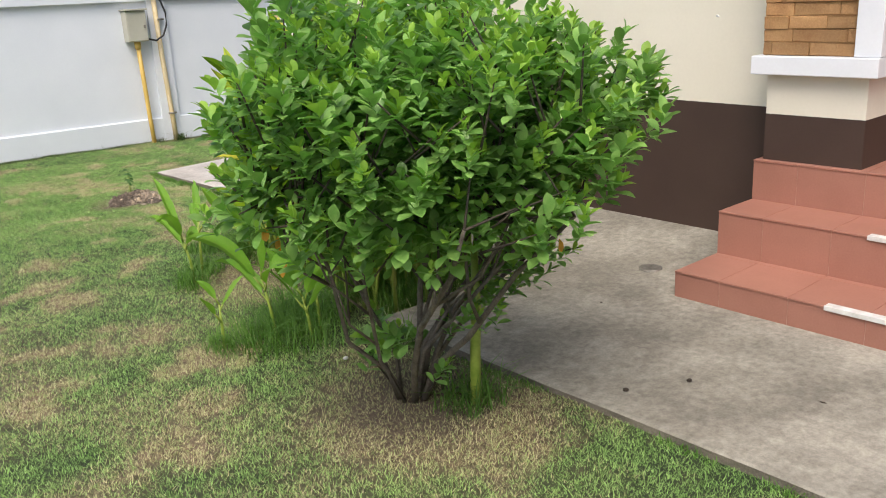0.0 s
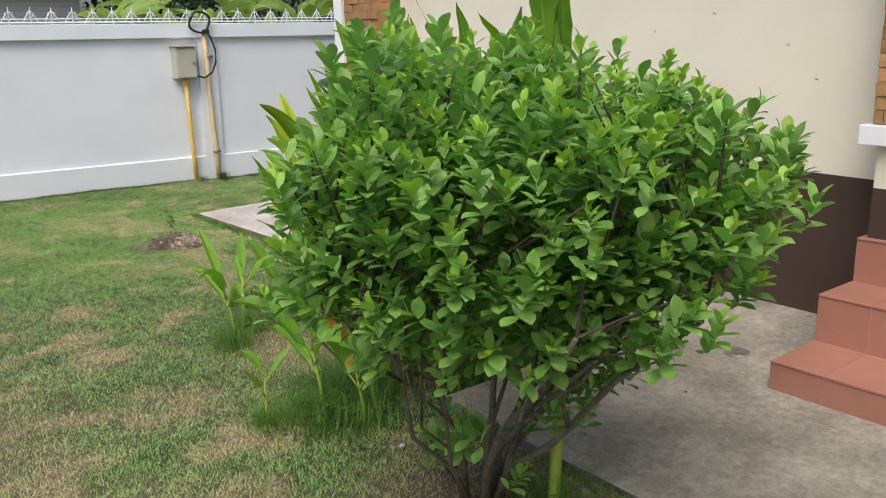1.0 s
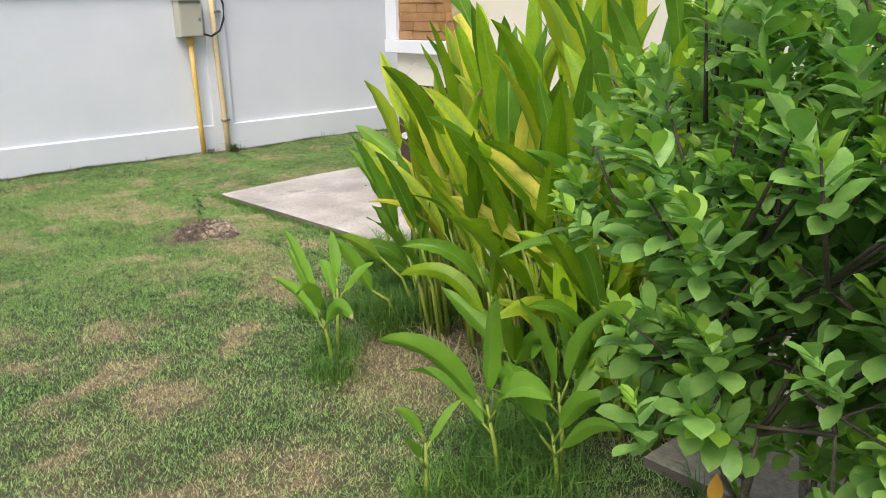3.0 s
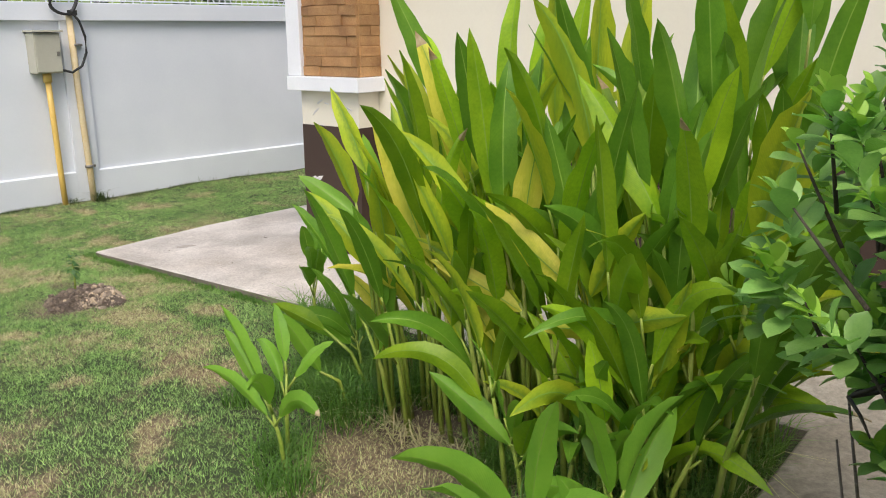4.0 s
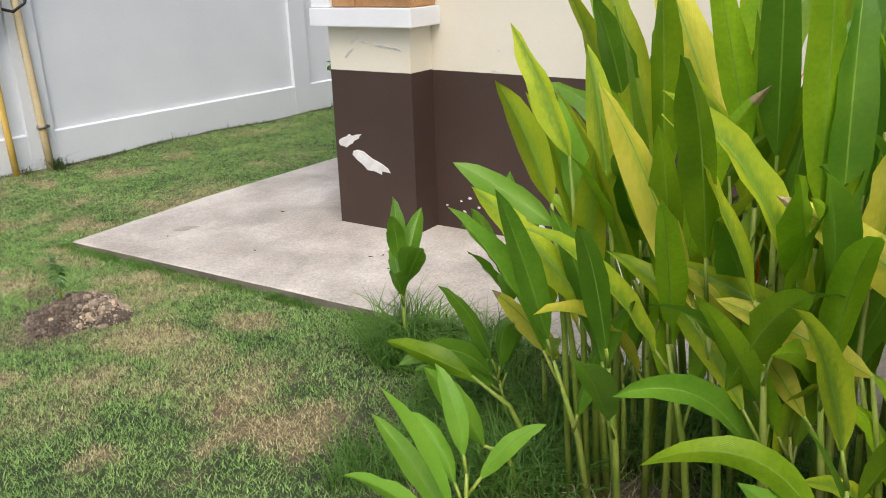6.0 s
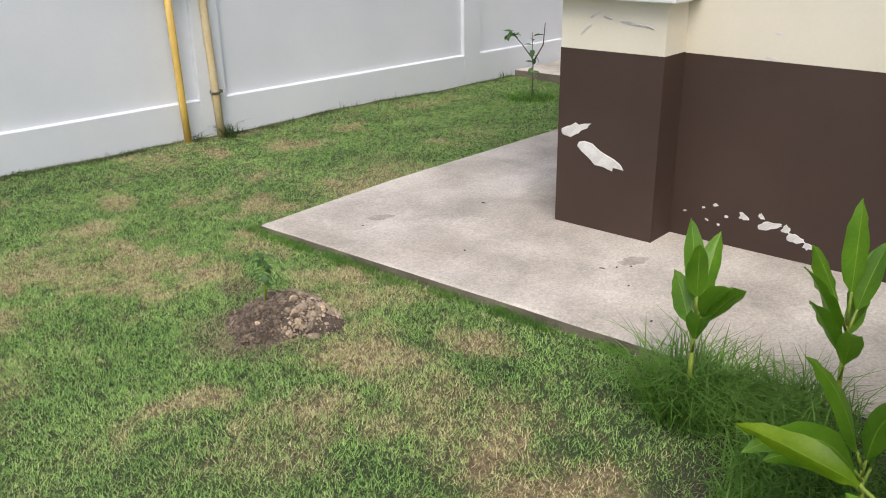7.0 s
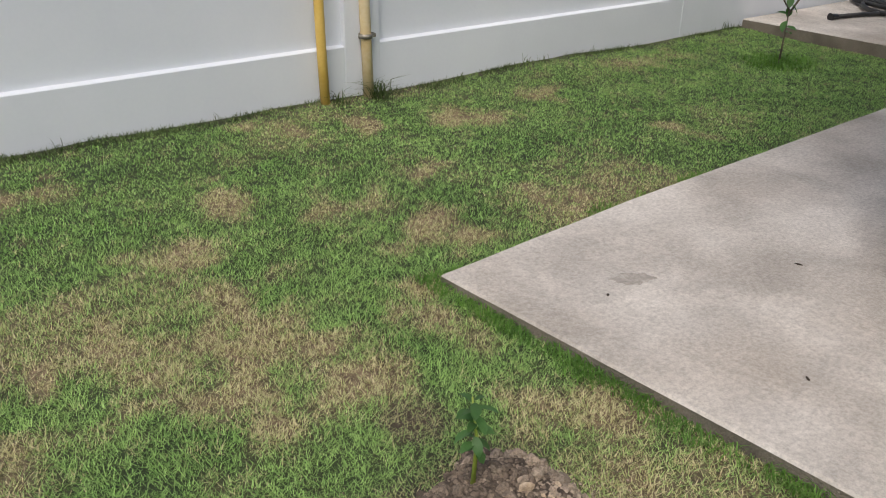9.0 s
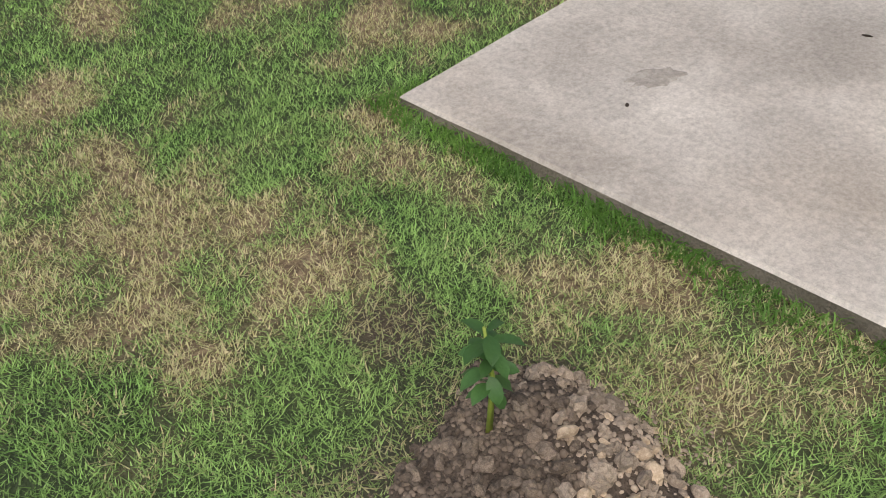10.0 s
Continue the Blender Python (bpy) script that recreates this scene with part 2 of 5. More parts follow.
GRASS = turf("grass_blades", (0.185, 0.345, 0.092), (0.370, 0.540, 0.180), (0.47, 0.345, 0.195), (0.90, 0.74, 0.49), (0.16, 0.13, 0.08), 0.70, 40, 0.1)
leafy(GRASS, (0.28, 0.50, 0.11), 0.28)
DARK_WEED = leafy(material("dark_weed", (0.038, 0.060, 0.020), (0.10, 0.135, 0.045), 0.7, 6, 60, 0.05, spread=0.5), (0.10, 0.2, 0.04), 0.2)
TUFT = leafy(material("tall_grass", (0.070, 0.160, 0.026), (0.150, 0.28, 0.052), 0.6, 6, 60, 0.05, spread=0.35), (0.22, 0.45, 0.06), 0.3)
DEEP_LEAF = leafy(material("deep_green_leaf", (0.075, 0.195, 0.016), (0.165, 0.330, 0.030), 0.28, 9, 120, 0.1, 0.3, spread=0.2), (0.22, 0.46, 0.03), 0.3)
SHOOT_LEAF = leafy(material("young_heliconia_leaf", (0.135, 0.31, 0.030), (0.22, 0.42, 0.045), 0.4, 9, 120, 0.1, 0.3, spread=0.2), (0.34, 0.62, 0.045), 0.35)

veined(BLADE_LEAF), veined(PALE_LEAF, (0.17, 0.30, 0.025)), veined(SALLOW_LEAF, (0.42, 0.46, 0.04)), veined(SHOOT_LEAF), veined(DEEP_LEAF)


# ---- builders ----
def part(name, bm, mat, parent=None, label=""):
    """One mesh object from a bmesh, under a thing or a part."""
    me = bpy.data.meshes.new(name)
    bm.to_mesh(me)
    bm.free()
    for m in mat if isinstance(mat, (list, tuple)) else (mat,):
        me.materials.append(m)
    return placed(name, me, parent, label)


def placed(name, me, parent=None, label="", m=None):
    ob = new(name, me)
    if parent:
        ob.parent = parent
    if m is not None:
        ob.matrix_basis = m
    return tagged(ob, label)


def thing(name, label, category, at=(0, 0, 0), turn=0.0, group="", kind=""):
    ob = new(name)
    ob.empty_display_size = 0.1
    ob.matrix_basis = pose(*at, 0, 0, turn)
    return tagged(ob, label, category, group, kind)


def box(bm, x0, x1, y0, y1, z0, z1, bevel=0.0, index=0):
    """Adds a box with slightly worn edges to bm."""
    made = bmesh.ops.create_cube(bm, size=1.0, matrix=Matrix.LocRotScale(((x0 + x1) / 2, (y0 + y1) / 2, (z0 + z1) / 2), None, (x1 - x0, y1 - y0, z1 - z0)))["verts"]
    faces = {f for v in made for f in v.link_faces}
    for f in faces:
        f.material_index = index
    if bevel:
        edges = {e for v in made for e in v.link_edges}
        bmesh.ops.bevel(bm, geom=list(edges), offset=bevel, segments=2, affect="EDGES", profile=0.5)
    return bm


def boxed(*args, **kw):
    return box(bmesh.new(), *args, **kw)


def tube(bm, points, radii, sides=8, index=0):
    """A tapered tube along points, capped at both ends."""
    rings = []
    for i, p in enumerate(points):
        p = Vector(p)
        d = Vector(points[min(i + 1, len(points) - 1)]) - Vector(points[max(i - 1, 0)])
        q = d.to_track_quat("Z", "Y")
        r = radii[i] if isinstance(radii, (list, tuple)) else radii
        rings.append([bm.verts.new(p + q @ Vector((r * math.cos(2 * math.pi * k / sides), r * math.sin(2 * math.pi * k / sides), 0))) for k in range(sides)])
    for a, b in zip(rings, rings[1:]):
        for k in range(sides):
            f = bm.faces.new((a[k], a[(k + 1) % sides], b[(k + 1) % sides], b[k]))
            f.smooth, f.material_index = True, index
    for ring in (rings[0][::-1], rings[-1]):
        bm.faces.new(ring).material_index = index
    return bm


class Heap:
    """Collects many small pieces for one joined mesh."""

    def __init__(self):
        self.v, self.f, self.m, self.n = [], [], [], 0

    def add(self, verts, faces, index=0):
        self.v.append(verts)
        self.f.extend([tuple(k + self.n for k in f) for f in faces])
        self.m.extend([index] * len(faces))
        self.n += len(verts)

    def mesh(self, name, mats):
        me = bpy.data.meshes.new(name)
        me.from_pydata(np.concatenate(self.v).tolist(), [], self.f)
        for m in mats:
            me.materials.append(m)
        me.polygons.foreach_set("material_index", self.m)
        me.polygons.foreach_set("use_smooth", [True] * len(self.f))
        me.update()
        return me


def leaf_shape(length, width, fold=0.2, curl=0.3, rows=4, full=0.55, wave=0.0, seed=0):
    """Verts and faces of a leaf along +y from the origin, its upper side to +z; full: where it is widest."""
    rng = random.Random(seed)
    verts, faces = [], []
    for i in range(rows + 1):
        t = i / rows
        s = t ** (math.log(0.5) / math.log(full))
        w = width / 2 * (math.sin(math.pi * min(max(s, 0.0), 1.0)) ** 0.7 + 0.03 * (1 - t))
        y, z = length * t * (1 - 0.25 * curl * t * t), -curl * length * t * t * 0.55
        for side in (-1, 0, 1):
            verts.append((side * w, y, z + abs(side) * w * fold + wave * width * rng.uniform(-1, 1) * abs(side)))
    for i in range(rows):
        a = i * 3
        faces += [(a, a + 1, a + 4, a + 3), (a + 1, a + 2, a + 5, a + 4)]
    return np.array(verts), faces


def moved(verts, m):
    a = np.array(m)
    return verts @ a[:3, :3].T + a[:3, 3]


def aim(at, way, roll=0.0, size=1.0):
    """A matrix that lays +y along way at a place, turned about it."""
    q = Vector(way).to_track_quat("Y", "Z")
    return Matrix.LocRotScale(at, q @ Euler((0, roll, 0)).to_quaternion(), (size,) * 3)


# ---- ground ----
BUSH, MOUND = (1.93, 2.30), (2.575, 6.355)
SPOTS = [(2.87, 8.04), (3.14, 7.74), (3.28, 7.48), (3.38, 7.24), (2.60, 7.72), (2.95, 7.26), (2.80, 7.16), (2.61, 7.13), (2.91, 6.97), (2.63, 6.91),
         (2.52, 7.36), (2.43, 7.11), (2.38, 6.90), (2.24, 7.04), (2.99, 6.47), (2.27, 7.34), (2.03, 7.30), (1.94, 7.04), (3.56, 7.83),
         (4.18, 8.24), (4.79, 7.55), (4.72, 8.30), (3.67, 8.43), (3.39, 8.55), (3.79, 7.30), (2.26, 8.50), (2.95, 5.72), (2.58, 5.88), (2.21, 5.81),
         (2.40, 5.31), (1.99, 6.12), (2.38, 5.01), (1.95, 5.30), (1.59, 5.12), (1.40, 6.19), (1.14, 5.01), (1.92, 4.67), (0.92, 4.14), (1.05, 3.73),
         (1.46, 3.61), (1.45, 4.34), (1.58, 3.14), (1.53, 4.66), (0.91, 3.26), (1.27, 2.75), (1.14, 2.56), (1.23, 4.68)]
SPOT_SIZE = [(random.uniform(0.085, 0.165) * (1.3 if s[1] < 5 else 1), random.uniform(0.085, 0.165)) for s in SPOTS]


def noise_map(x, y, scale, seed):
    """A smooth value noise of numpy arrays, about 0 to 1."""
    rng = np.random.RandomState(seed)
    table = rng.rand(64, 64)
    u, v = x * scale + 31.3, y * scale + 17.7
    i, j = np.floor(u).astype(int), np.floor(v).astype(int)
    fu, fv = u - i, v - j
    fu, fv = fu * fu * (3 - 2 * fu), fv * fv * (3 - 2 * fv)
    i, j = i % 63, j % 63
    return (table[i, j] * (1 - fu) + table[i + 1, j] * fu) * (1 - fv) + (table[i, j + 1] * (1 - fu) + table[i + 1, j + 1] * fu) * fv


def lawn_state(x, y):
    """How dry the turf is and how bare the soil, at arrays of places."""
    ragged = noise_map(x, y, 9.0, 3) * 0.6 + noise_map(x, y, 22.0, 4) * 0.4
    fine = noise_map(x, y, 14.0, 6) * 0.5 + noise_map(x, y, 31.0, 7) * 0.5
    dry = np.clip((noise_map(x, y, 2.3, 5) * 0.65 + ragged * 0.35 - 0.60) * 3.2, 0, 0.6)
    wx, wy = x + (noise_map(x, y, 5.5, 16) - 0.5) * 0.26, y + (noise_map(x, y, 5.5, 18) - 0.5) * 0.26
    for (sx, sy), (rx, ry) in zip(SPOTS, SPOT_SIZE):
        d = np.sqrt(((wx - sx) / rx) ** 2 + ((wy - sy) / ry) ** 2)
        dry = np.maximum(dry, np.clip((1.45 - d) * 1.25 - ragged * 1.9 + 0.6, 0, 0.95))
    dry = np.maximum(dry, np.clip((2.1 - x) * 0.42, 0, 0.50) * np.clip((4.9 - y) * 0.8, 0.35, 1) * np.clip((noise_map(x, y, 4.1, 15) - 0.26) * 2.4, 0, 1))
    dry = np.clip(np.maximum(dry * (0.55 + 0.95 * fine), 0.9 * (fine - 0.55)), 0, 0.97)
    d = np.hypot((x - BUSH[0]) / 0.55, (y - BUSH[1] + 0.15) / 0.55)
    dry = np.maximum(dry, np.clip((1.3 - d) * 1.6 - ragged * 1.2 + 0.35, 0, 0.85))
    soil = np.clip((1.0 - np.hypot((x - BUSH[0]) / 0.45, (y - BUSH[1]) / 0.4)) * 1.4 - ragged * 0.5 + 0.2, 0, 0.65)
    bed = np.clip(np.minimum(np.minimum((x - 2.15) * 4, (y - 2.95) * 4), (4.95 - y) * 4) - ragged * 0.6 + 0.2, 0, 0.6) * (x < 3.1)
    near = np.clip((1.0 - np.hypot((x - 2.36) / 0.34, (y - 4.0) / 0.34)) * 2 - ragged * 0.5 + 0.3, 0, 0.55)
    dry = np.maximum(dry, np.clip(near * 1.7, 0, 0.9))
    near = near * 0.3
    heap = np.clip((1.0 - np.hypot((x - MOUND[0] + 0.05) / 0.36, (y - MOUND[1] - 0.03) / 0.33)) * 2.2 - ragged * 1.2 + 0.25, 0, 0.6)
    foot = np.clip((wall_y(x) * -1 + y + 0.13) * 9 - ragged * 0.7, 0, 0.7)
    smear = np.clip((1.0 - np.hypot((x - 2.64) / 0.12, (y - 6.69) / 0.12)) * 2.2 - ragged * 0.9 + 0.1, 0, 0.75)
    soil = np.maximum.reduce([soil, bed, near, heap, foot, smear])
    return dry, soil


def wall_y(x):
    return 8.78 - 0.07 * (x - 3.6)


def with_state(me):
    co = np.empty(len(me.vertices) * 3)
    me.vertices.foreach_get("co", co)
    co = co.reshape(-1, 3)
    inside = (co[:, 0] > -3.3) & (co[:, 0] < 8.1) & (co[:, 1] > -3.2) & (co[:, 1] < 9.4)
    for key, values, rest in zip(("dry", "soil"), lawn_state(co[:, 0], co[:, 1]), (0.3, 0.0)):
        values = np.where(inside, values, rest)
        me.attributes.new(key, "FLOAT", "POINT").data.foreach_set("value", values)


def lawn_z(x, y):
    """Height of the uneven ground; it falls a little towards the corner of the apron and rises at the wall."""
    fall = 0.012 * np.clip(y - 4.0, 0, 1) * np.clip((7.6 - y) * 1.2, 0, 1)
    rise = 0.035 * np.clip((y - wall_y(x) + 0.5) * 2, 0, 1) * (np.abs(x) < 9)
    return (noise_map(x, y, 1.3, 8) - 0.5) * 0.02 + (noise_map(x, y, 5.0, 9) - 0.5) * 0.012 + rise - fall


xs = np.concatenate([[-300, -60, -12, -4], np.arange(-3.4, 8.01, 0.05), [8.2, 10, 20, 70, 300]])
ys = np.concatenate([[-300, -60, -12, -4], np.arange(-3.3, 9.41, 0.05), [9.6, 12, 20, 70, 300]])
gx, gy = np.meshgrid(xs, ys, indexing="ij")
gz = lawn_z(gx, gy)
cols = len(ys)
quads = [(i * cols + j, (i + 1) * cols + j, (i + 1) * cols + j + 1, i * cols + j + 1) for i in range(len(xs) - 1) for j in range(cols - 1)]
me = bpy.data.meshes.new("ground")
me.from_pydata(np.stack([gx.ravel(), gy.ravel(), gz.ravel()], 1).tolist(), [], quads)
me.materials.append(LAWN)
with_state(me)
tagged(new("ground", me), "patchy mown lawn of green and straw-coloured grass", "lawn", kind="structure")


def ground_z(x, y):
    a = np.array([float(x)]), np.array([float(y)])
    return float(lawn_z(*a)[0])


def on_slab(x, y, gap=0.0):
    main = (x > 3.085 + 0.028 * (7.14 - y) - gap) & (y > 2.92) & (y < 7.14 - 0.03 * (x - 3.06) + gap)
    front = (x > 2.265 - gap) & (y < 2.92 + gap)
    return main | front | (x > 6.87)


def blades(name, count, x0, x1, y0, y1, tall, wide, mat, label, seed, keep=None, lean=0.9, droop=1.0, short=False, straw=False):
    """Many single blades of grass on the ground as one mesh."""
    rng = np.random.RandomState(seed)
    x, y = rng.uniform(x0, x1, count), rng.uniform(y0, y1, count)
    ok = ~on_slab(x, y, -0.01) & (y < wall_y(x) - 0.01)
    if keep is not None:
        ok &= keep(x, y, rng)
    x, y = x[ok], y[ok]
    n = len(x)
    z = lawn_z(x, y)
    turn, h = rng.uniform(0, 2 * math.pi, n), tall * rng.uniform(0.5, 1.3, n)
    out, w = h * lean * rng.uniform(0.2, 1.0, n), wide * rng.uniform(0.6, 1.3, n) / 2
    dx, dy = np.cos(turn), np.sin(turn)
    rows = ((0, 0, 1), (0, 0, -1), (0.35, 0.6, 0.8), (0.35, 0.6, -0.8), (1, droop, 0))
    rows = (rows[0], rows[1], rows[4]) if short else rows
    c = len(rows)
    v = np.empty((n, c, 3))
    for k, (reach, up, wd) in enumerate(rows):
        v[:, k, 0] = x + dx * out * reach - dy * w * wd
        v[:, k, 1] = y + dy * out * reach + dx * w * wd
        v[:, k, 2] = z + h * up - 0.003
    me = bpy.data.meshes.new(name)
    base = np.arange(n)[:, None] * c
    loops = base + np.array([0, 1, 2]) if short else np.concatenate([base + np.array([0, 1, 3, 2]), base + np.array([2, 3, 4])], 1)
    per = loops.shape[1]
    starts = np.arange(n) * per if short else np.stack([np.arange(n) * per, np.arange(n) * per + 4], 1).ravel()
    me.vertices.add(n * c)
    me.vertices.foreach_set("co", v.ravel())
    me.loops.add(n * per)
    me.loops.foreach_set("vertex_index", loops.ravel())
    me.polygons.add(len(starts))
    me.polygons.foreach_set("loop_start", starts)
    me.update(calc_edges=True)
    me.materials.append(mat)
    dry, soil = lawn_state(x, y)
    dry = np.ones(n) if straw else dry
    for key, values in (("dry", np.where(dry * 1.05 > rng.rand(n), rng.uniform(0.55, 1.0, n), dry * 0.2)), ("soil", soil * 0.6)):
        me.attributes.new(key, "FLOAT", "POINT").data.foreach_set("value", np.repeat(values, c))
    return tagged(new(name, me), label, "grass", kind="stuff")


def thin_out(x, y, rng):
    dry, soil = lawn_state(x, y)
    clump = noise_map(x, y, 37.0, 25) * 0.6 + noise_map(x, y, 71.0, 26) * 0.4
    return (rng.rand(len(x)) > soil * 0.95 + dry * 0.15) & (clump + 0.55 * rng.rand(len(x)) > 0.60)


blades("lawn_grass", 470000, 0.2, 3.6, 3.4, 8.0, 0.014, 0.0034, GRASS, "short mown grass blades, green with straw-dry patches", 11, thin_out, 1.9, short=True)
blades("lawn_grass", 600000, 0.9, 4.2, 4.9, 8.5, 0.014, 0.0023, GRASS, "short mown grass blades, green with straw-dry patches", 17,
       lambda x, y, rng: (np.hypot((x - 2.4) / 1.5, (y - 6.75) / 1.6) < 0.35 + 0.75 * rng.rand(len(x))) & thin_out(x, y, rng), 2.1, short=True)
blades("lawn_grass", 420000, -0.4, 3.0, 0.4, 3.4, 0.014, 0.0034, GRASS, "short mown grass blades, green with straw-dry patches", 12, thin_out, 1.9, short=True)
blades("lawn_grass", 1250000, -1.5, 7.0, 5.0, 9.2, 0.011, 0.0052, GRASS, "short mown grass blades, green with straw-dry patches", 13, lambda x, y, rng: ((x < 0.2) | (x > 3.6) | (y > 8.0)) & thin_out(x, y, rng), 1.7, short=True)
blades("lawn_grass", 420000, -3.2, 2.3, -3.0, 9.2, 0.015, 0.0085, GRASS, "short mown grass blades, green with straw-dry patches", 37,
       lambda x, y, rng: ((x < -0.4) | (y < 0.4) | ((y > 3.4) & (x < 0.2))) & ((x < -1.5) | (y < 5.0)) & thin_out(x, y, rng), 1.7, short=True)
blades("dry_litter", 30000, 1.3, 3.06, 1.6, 4.9, 0.010, 0.0035, GRASS, "dead straw and leaf litter on bare soil", 19,
       lambda x, y, rng: lawn_state(x, y)[1] > 0.15 + 0.4 * rng.rand(len(x)), 3.0, short=True, straw=True)
blades("dry_litter", 12000, 2.1, 3.0, 6.0, 6.8, 0.012, 0.003, GRASS, "dead straw scattered round the soil mound", 20,
       lambda x, y, rng: lawn_state(x, y)[1] > 0.15 + 0.4 * rng.rand(len(x)), 3.0, short=True, straw=True)
blades("wall_weeds", 150000, 0.0, 6.8, 8.2, 9.3, 0.022, 0.005, DARK_WEED, "dark weeds along the foot of the boundary wall", 14,
       lambda x, y, rng: (y > wall_y(x) - 0.02 - 0.09 * noise_map(x, y, 2.5, 28)) & (noise_map(x, y, 8.0, 21) > 0.15 + 0.45 * rng.rand(len(x))), 1.6, short=True)
blades("wall_weeds", 24000, 0.0, 6.8, 8.2, 9.3, 0.055, 0.004, DARK_WEED, "dark weeds along the foot of the boundary wall", 29,
       lambda x, y, rng: (y > wall_y(x) - 0.05) & (noise_map(x, y, 4.5, 30) > 0.60 + 0.25 * rng.rand(len(x))), 1.0)
blades("edge_grass", 90000, 2.9, 5.0, 4.9, 7.3, 0.030, 0.0032, TUFT, "longer grass against the edge of the concrete apron", 15,
       lambda x, y, rng: on_slab(x, y, 0.01 + 0.11 * noise_map(x, y, 3.0, 24)) & (noise_map(x, y, 9.0, 22) > 0.42 + 0.4 * rng.rand(len(x))), 1.6, 0.8)
blades("edge_grass", 30000, 2.95, 3.3, 4.9, 7.2, 0.034, 0.0030, TUFT, "longer grass against the edge of the concrete apron", 47,
       lambda x, y, rng: on_slab(x, y, 0.05) & (noise_map(x, y, 7.0, 48) > 0.38 + 0.45 * rng.rand(len(x))), 1.4, 0.75)
blades("edge_grass", 9000, 2.1, 2.4, 0.2, 2.95, 0.028, 0.004, TUFT, "longer grass against the edge of the concrete apron", 27,
       lambda x, y, rng: on_slab(x, y, 0.04) & (noise_map(x, y, 6.0, 22) > 0.45 + 0.3 * rng.rand(len(x))), 0.9)
blades("bed_grass", 17000, 2.0, 3.06, 2.7, 4.75, 0.12, 0.004, TUFT, "tall dark grass between the heliconia stems", 16,
       lambda x, y, rng: (noise_map(x, y, 4.0, 23) > 0.34) & (np.hypot((x - 2.36) / 0.33, (y - 3.95) / 0.33) > 1) & (x > 2.30 + 0.12 * np.sin(y * 9)), 1.4, 0.75)


blades("bed_grass", 9000, 2.32, 3.06, 2.95, 4.4, 0.17, 0.0042, TUFT, "tall dark grass between the heliconia stems", 33,
       lambda x, y, rng: (noise_map(x, y, 5.0, 34) > 0.3) & (np.hypot((x - 2.36) / 0.27, (y - 3.95) / 0.27) > 1), 1.1, 0.8)
blades("dry_litter", 2500, 2.32, 3.06, 2.95, 4.3, 0.10, 0.0045, GRASS, "dead straw standing between the heliconia stems", 35,
       lambda x, y, rng: noise_map(x, y, 5.0, 36) > 0.45, 2.6, 0.4, straw=True)


def tuft(x, y, radius, tall, count, seed):
    rng = np.random.RandomState(seed)
    return blades("grass_tuft", count, x - radius, x + radius, y - radius, y + radius, tall, 0.0045, DARK_WEED if y > 8.5 else TUFT, "tuft of tall dark green grass", seed,
                  lambda u, v, r: np.hypot(u - x, v - y) < radius * r.rand(len(u)) ** 0.7, 1.5, 0.72)


for i, (x, y, r, tall, count) in enumerate([(1.93, 4.07, 0.12, 0.13, 500), (1.66, 3.21, 0.10, 0.10, 350), (1.90, 3.10, 0.26, 0.17, 1800), (2.10, 3.25, 0.2, 0.18, 1200),
                                            (2.93, 4.97, 0.17, 0.2, 3200), (2.99, 4.72, 0.18, 0.17, 2200), (2.08, 4.25, 0.13, 0.12, 600), (2.02, 2.10, 0.15, 0.13, 600),
                                            (4.02, 8.68, 0.08, 0.11, 300), (6.26, 7.90, 0.24, 0.05, 2600), (3.80, 8.70, 0.07, 0.06, 200), (2.66, 4.50, 0.22, 0.14, 1200), (2.42, 4.28, 0.20, 0.17, 1500), (2.78, 4.62, 0.22, 0.16, 1500)]):
    tuft(x, y, r, tall, count, 40 + i)


# ---- concrete ----
def slab(name, outline, top, label, bottom=-0.08, face=None, crease=None):
    """A concrete slab with a worn upper edge; crease: where its fall begins."""
    bm = bmesh.new()
    pts = []
    for (ax, ay), (bx, by) in zip(outline, outline[1:] + outline[:1]):
        steps = max(1, int(math.hypot(bx - ax, by - ay) / 0.12))
        for k in range(steps):
            wob = 0.004 * noise.noise((ax + k, ay - k * 0.7, 3.1)) if k else 0.0
            pts.append((ax + (bx - ax) * k / steps + wob, ay + (by - ay) * k / steps - wob))
    count, worn = len(pts), 0.008
    rings = [[], [], []]
    for k, (x, y) in enumerate(pts):
        ahead, behind = Vector(pts[(k + 1) % count]) - Vector((x, y)), Vector((x, y)) - Vector(pts[k - 1])
        inward = (Vector((-ahead.y, ahead.x)).normalized() + Vector((-behind.y, behind.x)).normalized()).normalized() * worn
        z = top(x, y)
        rings[0].append(bm.verts.new((x, y, bottom)))
        rings[1].append(bm.verts.new((x, y, z - worn * 0.8)))
        rings[2].append(bm.verts.new((x + inward.x, y + inward.y, z)))
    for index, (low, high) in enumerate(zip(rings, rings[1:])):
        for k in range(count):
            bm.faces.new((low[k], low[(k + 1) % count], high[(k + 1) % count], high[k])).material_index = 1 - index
    upper = bm.faces.new(rings[2])
    if crease:
        cut_face = bmesh.ops.bisect_plane(bm, geom=[upper] + list(upper.edges) + list(upper.verts), plane_co=(crease, 0, 0), plane_no=(1, 0, 0))
        for g in cut_face["geom_cut"]:
            if isinstance(g, bmesh.types.BMVert):
                g.co.z = top(g.co.x, g.co.y)
    bmesh.ops.recalc_face_normals(bm, faces=bm.faces)
    ob = part(name, bm, (face or CONCRETE, OLD_SHADED_CONCRETE))
    return tagged(ob, label, "concrete slab", kind="structure")


